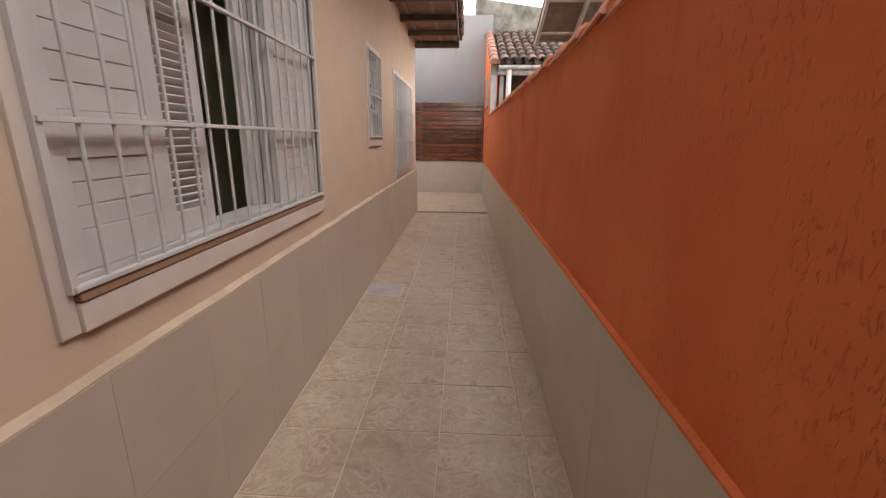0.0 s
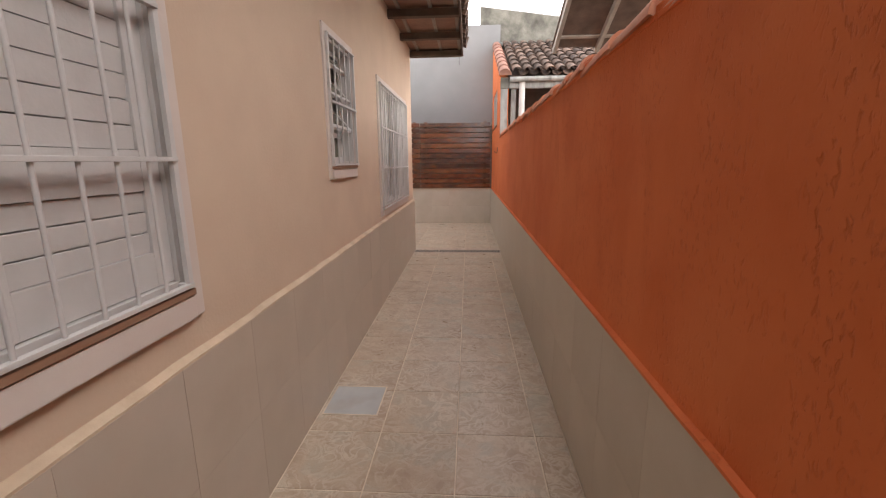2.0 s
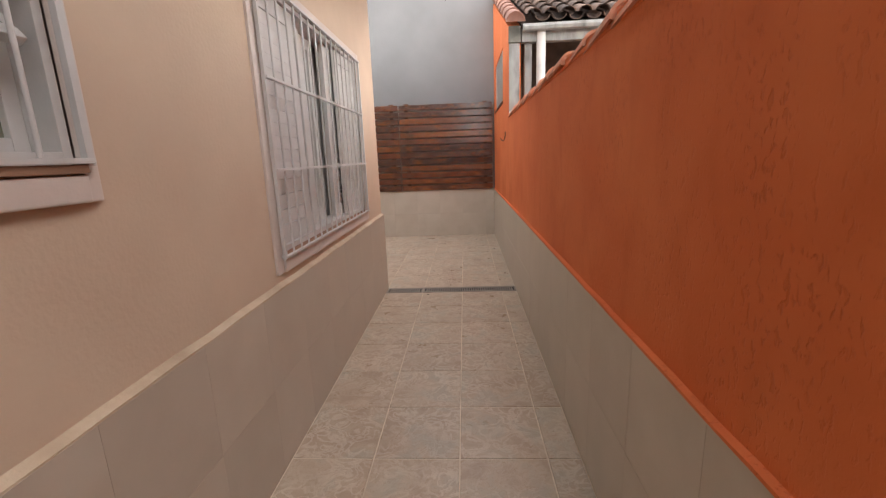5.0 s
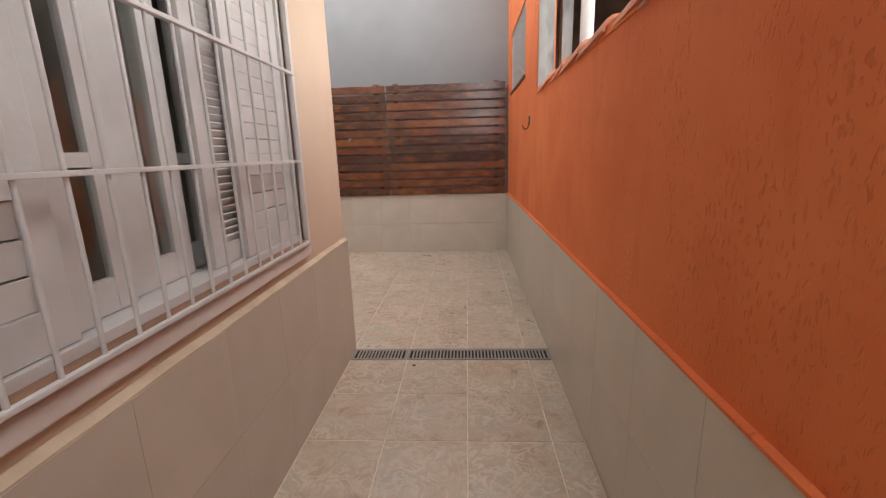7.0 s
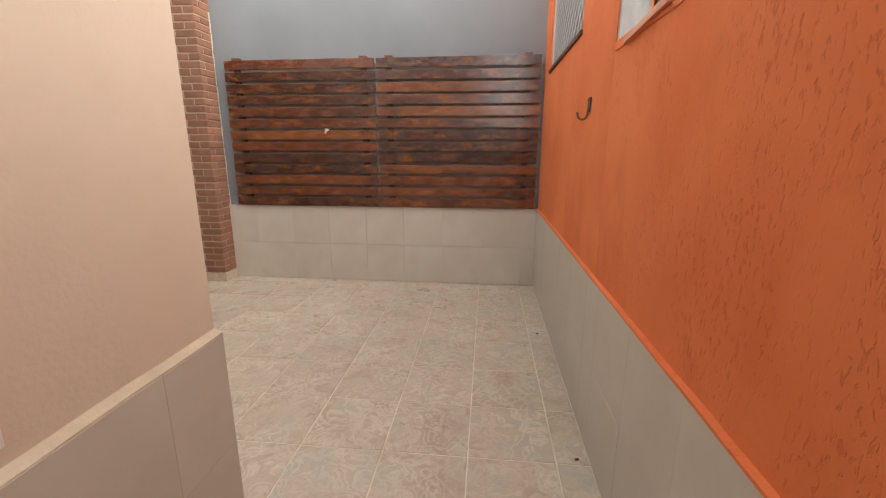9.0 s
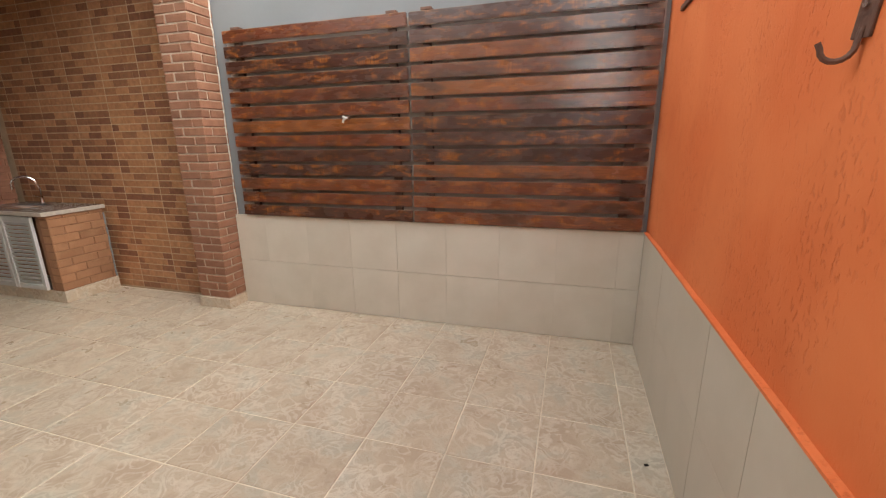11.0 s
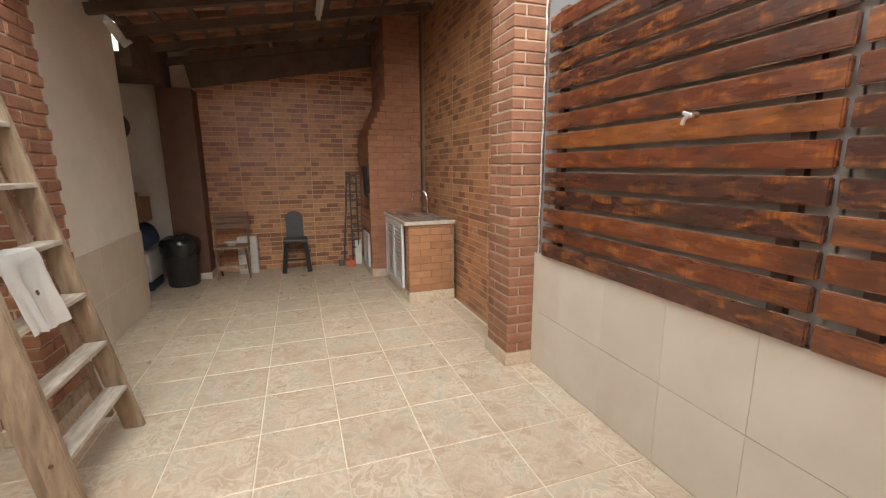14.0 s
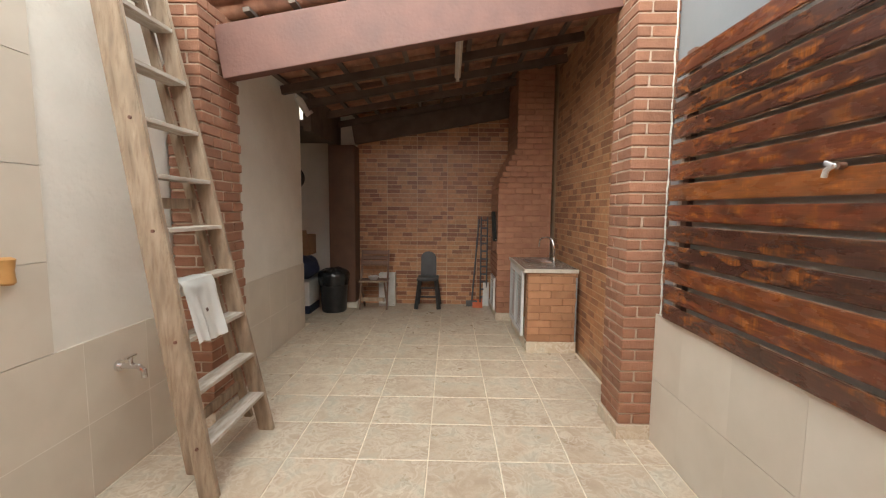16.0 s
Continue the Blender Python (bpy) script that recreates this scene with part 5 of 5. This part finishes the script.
for sx in (-1, 1):
    for sy in (-1, 1):
        part("leg", rod(bmesh.new(), (0.13 * sx, 0.13 * sy, 0.455), (0.18 * sx, 0.18 * sy, 0.0), 0.028, 0.034, 8), BLACK_PLASTIC, stool)
for z, s in ((0.16, 0.165), (0.30, 0.15)):
    for sy in (-1, 1):
        part("stretcher", box(bmesh.new(), -s, sy * s - 0.01, z - 0.014, s, sy * s + 0.01, z + 0.014), BLACK_PLASTIC, stool)
    part("stretcher", box(bmesh.new(), s - 0.01, -s, z + 0.02, s + 0.01, s, z + 0.045), BLACK_PLASTIC, stool)

chair = thing("folding_chair", "brown wooden folding chair facing the yard", "chair", at=(-6.72, 9.39, 0))
for sy in (-1, 1):
    part("rear_leg", obox(bmesh.new(), pose(-0.03, 0.21 * sy, 0.46, 0, -16, 0), 0.035, 0.025, 0.95, 0.003), CHAIR_WOOD, chair)
    part("front_leg", obox(bmesh.new(), pose(0.0, 0.18 * sy, 0.235, 0, 32, 0), 0.032, 0.025, 0.535, 0.003), CHAIR_WOOD, chair)
for k in range(4):
    part("seat_slat", box(bmesh.new(), -0.16 + 0.085 * k, -0.22, 0.445, -0.09 + 0.085 * k, 0.22, 0.462, 0.003), CHAIR_WOOD if k < 3 else LADDER_WOOD, chair)
for z in (0.72, 0.80, 0.88):
    part("back_slat", obox(bmesh.new(), pose(-0.03 - (z - 0.46) * 0.285 + 0.02, 0, z, 0, -16, 0), 0.016, 0.40, 0.066, 0.003), CHAIR_WOOD, chair)
part("stretcher", box(bmesh.new(), 0.10, -0.18, 0.14, 0.125, 0.18, 0.20, 0.003), LADDER_WOOD, chair)
white_box = thing("plastic_crate", "white perforated plastic crate behind the folding chair", "crate", at=(-6.98, 9.56, 0))
part("base", box(bmesh.new(), -0.10, -0.13, 0.001, 0.08, 0.13, 0.02), WHITE_PLASTIC, white_box)
strip = mesh_of("strip", box(bmesh.new(), 0.07, -0.13, -0.019, 0.08, 0.13, 0.019), WHITE_PLASTIC)
for k in range(9):
    ob = new("strip", strip)
    ob.parent = white_box
    ob.location = (0, 0, 0.049 + 0.055 * k)
for yy in (-0.13, -0.05, 0.04, 0.118):
    part("upright", box(bmesh.new(), 0.060, yy, 0.02, 0.0695, yy + 0.012, 0.53), WHITE_PLASTIC, white_box)
part("back_wall", box(bmesh.new(), -0.10, -0.13, 0.02, -0.09, 0.13, 0.53), WHITE_PLASTIC, white_box)
for yy in (-0.13, 0.12):
    part("side_wall", box(bmesh.new(), -0.09, yy, 0.02, 0.0595, yy + 0.01, 0.53), WHITE_PLASTIC, white_box)
bowl = thing("bowl", "white plastic bowl on the folding chair", "bowl", at=(-6.72, 9.38, 0.462))
part("shell", lathe(bmesh.new(), [(0.05, 0.0), (0.085, 0.05), (0.09, 0.055), (0.08, 0.053), (0.045, 0.008)], seg=20), WHITE_PLASTIC, bowl, smooth=True)

bin_ = thing("rubbish_bin", "black plastic rubbish bin lined with a black bag", "bin", at=(-6.55, 8.80, 0))
part("drum", lathe(bmesh.new(), [(0.17, 0.0), (0.185, 0.02), (0.215, 0.55), (0.22, 0.56)], seg=28), BLACK_PLASTIC, bin_, smooth=True)
bm = lathe(bmesh.new(), [(0.226, 0.42), (0.236, 0.50), (0.238, 0.57), (0.225, 0.61), (0.19, 0.63), (0.12, 0.66), (0.03, 0.665)], seg=36)
for v in bm.verts:
    a = math.atan2(v.co.y, v.co.x)
    v.co.z += 0.022 * noise.noise((math.cos(a) * 4, math.sin(a) * 4, v.co.z * 5))
    v.co.x += 0.014 * noise.noise((a * 6, v.co.z * 9, 1))
    v.co.y += 0.014 * noise.noise((a * 6, v.co.z * 9, 7))
part("bag", bm, BAG_PLASTIC, bin_, "crumpled glossy black bag", smooth=True)

tub = thing("storage_box", "white plastic storage box on a dark base", "box", at=(-6.55, 8.30, 0))
part("base", box(bmesh.new(), -0.24, -0.2, 0.0, 0.24, 0.2, 0.12, 0.01), BLUE_BAG, tub, "dark base")
part("body", box(bmesh.new(), -0.25, -0.2, 0.121, 0.25, 0.2, 0.49, 0.02), WHITE_PLASTIC, tub)
part("label", box(bmesh.new(), 0.251, -0.05, 0.20, 0.2535, 0.13, 0.40), LAMP_PAINT, tub, "pale paper label")
sack = thing("bag", "navy blue plastic bag lying on the storage box", "bag", at=(-6.55, 8.32, 0.49))
bm = bmesh.new()
bmesh.ops.create_icosphere(bm, subdivisions=4, radius=1.0)
for v in bm.verts:
    n = noise.noise(v.co * 2.2) * 0.10 + noise.noise(v.co * 6) * 0.04
    v.co = Vector((v.co.x * 0.26 * (1 + n), v.co.y * 0.24 * (1 + n), 0.19 + max(-0.19, v.co.z * 0.20 * (1 + n))))
part("sack", bm, BLUE_BAG, sack, smooth=True)
carton = thing("cardboard_box", "open brown cardboard box on the blue bag", "box", at=(-6.57, 8.30, 0.872))
bm = box(bmesh.new(), -0.18, -0.17, 0, 0.18, 0.17, 0.012)
for a in ((-0.18, -0.17, 0.012, 0.18, -0.165, 0.30), (-0.18, 0.165, 0.012, 0.18, 0.17, 0.30), (0.175, -0.165, 0.012, 0.18, 0.165, 0.30), (-0.18, -0.165, 0.012, -0.175, 0.165, 0.30)):
    box(bm, *a)
part("carton", bm, CARD, carton)
part("flap", obox(bmesh.new(), pose(0.20, 0, 0.335, 0, 28, 0), 0.005, 0.32, 0.09), CARD, carton)
part("paper", obox(bmesh.new(), pose(0.0, -0.05, 0.30, 25, 20, 10), 0.2, 0.14, 0.006), WHITE_PLASTIC, carton, "crumpled paper")

fan = thing("round_meter", "dark round fitting on the end of the rear wall", "wall fitting", at=(-5.64, 8.55, 1.96))
part("disc", rod(bmesh.new(), (0, 0, 0), (-0.06, 0, 0), 0.15, 0.13, 24), BLACK_PLASTIC, fan, smooth=True)
pipe = thing("gutter_end", "white plastic gutter elbow at the top of the rear wall", "pipe", at=(-5.60, 8.665, 2.79))
part("elbow", tube(bmesh.new(), [(0.10, -0.01, 0.16), (0.02, 0.03, 0.10), (-0.03, 0.06, 0.03), (-0.05, 0.10, -0.02)], 0.045, 10), WHITE_PLASTIC, pipe, smooth=True)
part("collar", tube(bmesh.new(), [(-0.045, 0.09, -0.005), (-0.055, 0.115, -0.035)], 0.055, 12), WHITE_PLASTIC, pipe, smooth=True)

broom = thing("broom", "broom with a grey handle leaning on the far wall", "broom", at=(-7.0, 10.99, 0))
part("handle", rod(bmesh.new(), (0.05, -0.05, 0.06), (-0.08, 0.06, 1.42), 0.014), GREY_METAL, broom, smooth=True)
part("head", obox(bmesh.new(), pose(0.05, -0.05, 0.05), 0.06, 0.18, 0.09, 0.01), GREY_METAL, broom)
rack = thing("skewer_rack", "tall narrow grey metal skewer rack beside the barbecue", "rack", at=(-6.98, 11.12, 0))
for yy in (-0.04, 0.06):
    part("upright", rod(bmesh.new(), (0, yy, 0), (-0.03, yy, 1.45), 0.013), GREY_METAL, rack)
for k in range(11):
    part("crosspiece", box(bmesh.new(), -0.03, -0.05, 0.14 + 0.125 * k, 0.0, 0.07, 0.165 + 0.125 * k), GREY_METAL, rack)
dustpan = thing("dustpan", "orange plastic dustpan on the floor", "dustpan", at=(-6.93, 11.03, 0))
part("pan", box(box(box(bmesh.new(), -0.10, -0.11, 0.0005, 0.10, 0.11, 0.012), -0.10, -0.11, 0.012, -0.09, 0.11, 0.12), 0.08, -0.11, 0.012, 0.09, 0.11, 0.10), ORANGE_PLASTIC, dustpan)
dustpan.scale = (0.8, 0.72, 0.9)
board = thing("board", "thin white board leaning on the barbecue", "board", at=(-6.97, 11.17, 0))
part("panel", obox(bmesh.new(), pose(0, 0.0, 0.2, -7, 0, 78), 0.10, 0.014, 0.39), WHITE_PLASTIC, board)

for x, yy in ((-5.42, 10.12), (0.526, 10.65), (0.557, 9.146), (-0.389, 8.309)):
    leaf = thing("dry_leaf", "tiny dark dried leaf lying on the floor tiles", "leaf", "dry leaves", at=(x, yy, 0.0))
    part("blade", obox(bmesh.new(), pose(0, 0, 0.004, 8, 6, 40 * x), 0.022, 0.012, 0.004, 0.001), DIRT, leaf)

# ---- tiles of walls and floor ----
dado(house_side, "x", TILE_L, frange(-4, 8.575, 0.4515, -3.91), ROWS_Z, 0.012, 1, 0.0014, (2.41,), material=WAINSCOT_HOUSE)
dado(boundary, "x", TILE_R, frange(-4, 9.495, 0.457, -3.998), ROWS_Z, 0.012, -1)
dado(shed_wall, "x", TILE_R, frange(9.495, TILE_B, 0.4455, 9.9405), ROWS_Z, 0.012, -1, 0.0015, (9.495, 9.9405), 0.0045)
dado(bpy.data.objects["wall_end"], "y", TILE_B, frange(-2.995, TILE_R - 0.002, 0.4455, -2.662), ROWS_Z, 0.012, -1, 0.0006, (-1.3255,), 0.0034, row_gap=0.0034)
dado(house_rear, "y", TILE_REAR, frange(-5.64, -1.13, 0.455, -5.485), (0.0, 0.415, 0.866), 0.012, 1, 0.005, material=WAINSCOT_REAR, row_gap=0.005)
dado(house_rear, "y", TILE_REAR, frange(-2.14, -1.13, 0.455, -1.685), (0.866, 1.315, 1.765, 2.26, 2.71, 3.16), 0.012, 1, 0.004, material=WAINSCOT_REAR, row_gap=0.004)

floor_cache = {}


def floor_tile(x0, x1, y0, y1):
    w, d = round(x1 - x0 - 0.007, 3), round(y1 - y0 - 0.007, 3)
    if w < 0.015 or d < 0.015:
        return
    if (w, d) not in floor_cache:
        bm = bmesh.new()
        box(bm, -w / 2, -d / 2, -0.010, w / 2, d / 2, 0)
        top = [e for e in bm.edges if all(v.co.z > -0.001 for v in e.verts)]
        bmesh.ops.bevel(bm, geom=top, offset=0.0025, segments=1, affect="EDGES")
        floor_cache[w, d] = mesh_of("floor_tile", bm, FLOOR_TILE)
    ob = new("floor_tile", floor_cache[w, d])
    ob.parent = floor
    ob.matrix_basis = pose((x0 + x1) / 2, (y0 + y1) / 2, random.uniform(-0.0004, 0.0003), random.uniform(-0.08, 0.08), random.uniform(-0.08, 0.08), 0)


cols = [TILE_L, -0.45, 0.0, 0.45, TILE_R]
ys = [8.40] + [7.946 - 0.4575 * k for k in range(22)]
for y1, y0 in zip(ys, ys[1:]):
    for a, b in zip(cols, cols[1:]):
        floor_tile(a, b, y0, y1)
cols = [-7.1] + [-0.45 * k for k in range(15, -2, -1)] + [TILE_R]
rows = [8.575] + [9.11 + 0.4485 * k for k in range(7)] + [TILE_B]
for y0, y1 in zip(rows, rows[1:]):
    for a, b in zip(cols, cols[1:]):
        along_house = y0 < 8.6 and a < TILE_L - 0.2 and b > -5.64
        floor_tile(a, b, TILE_REAR + 0.002 if along_house else y0, y1)
for y0, y1 in ((7.35, 7.785), (7.785, 8.235), (8.235, 8.575)):
    for a, b in zip(cols, cols[1:]):
        if b < -5.6:
            floor_tile(a, b, y0, y1)


def brick_courses(u0, u1, z0, z1, seed, first, step=0.4915, pitch=0.0702, joint=0.0045):
    """Rectangles of a brick-pattern tiling: about three bricks a tile in each course, staggered, and broken at each tile joint."""
    rnd = random.Random(seed)
    out = []
    edges = [u0] + [first + step * k for k in range(-20, 20) if u0 + 0.02 < first + step * k < u1 - 0.02] + [u1]
    row, z = 0, z0
    while z < z1:
        for a, b in zip(edges, edges[1:]):
            start = b - step if b < u1 else a
            offs = ((0.165, 0.33), (0.085, 0.25, 0.41), (0.13, 0.32), (0.20, 0.37))[(row * 3 + rnd.randrange(2)) % 4]
            cuts = [a] + [c for c in (start + o + rnd.uniform(-0.012, 0.012) for o in offs) if a + 0.03 < c < b - 0.03] + [b]
            for p, q in zip(cuts, cuts[1:]):
                out.append((p + (joint if p == a else 0.0022), q - (joint if q == b else 0.0022), z + 0.0052, min(z1, z + pitch) - 0.0052))
        z += pitch
        row += 1
    return out


def joined_bricks(name, parent, axis, face, rects, sign, label):
    verts, faces = [], []
    for a, b, c, d in rects:
        base = len(verts)
        for off in (0.0, 0.003):
            for u, z in ((a, c), (b, c), (b, d), (a, d)):
                n = face + sign * off
                verts.append((n, u, z) if axis == "x" else (u, n, z))
        for k in range(4):
            faces.append((base + k, base + (k + 1) % 4, base + 4 + (k + 1) % 4, base + 4 + k))
        faces.append((base + 4, base + 5, base + 6, base + 7))
    me = bpy.data.meshes.new(name)
    me.from_pydata(verts, [], faces)
    me.materials.append(BRICK_TILE)
    ob = new(name, me)
    ob.parent = parent
    return tagged(ob, label, kind="stuff")


joined_bricks("brick_tiles", barbecue_far, "x", FAR, brick_courses(9.07, 11.98, 0.0, 3.2, 4, 9.545), 1, "brown brick-pattern tiles with cream joints")
side = brick_courses(-6.08, -3.35, 0.0, 3.5, 9, -3.96, joint=0.0065)
near_ones = [r for r in side if r[0] > -4.55 and r[2] < 2.35]
near_ones = near_ones[:300]
rest = [r for r in side if r not in near_ones]
joined_bricks("brick_tiles", barbecue_side, "y", BACK + 0.005, rest, -1, "brown brick-pattern tiles with cream joints")
tile_cache = {}
for a, b, c, d in near_ones:
    key = (round(b - a, 3), round(d - c, 3))
    if key not in tile_cache:
        tile_cache[key] = mesh_of("brick_tile", box(bmesh.new(), -key[0] / 2, -0.003, -key[1] / 2, key[0] / 2, 0.0, key[1] / 2), BRICK_TILE)
    ob = new("brick_tile", tile_cache[key])
    ob.parent = barbecue_side
    ob.location = ((a + b) / 2, BACK + 0.005, (c + d) / 2)
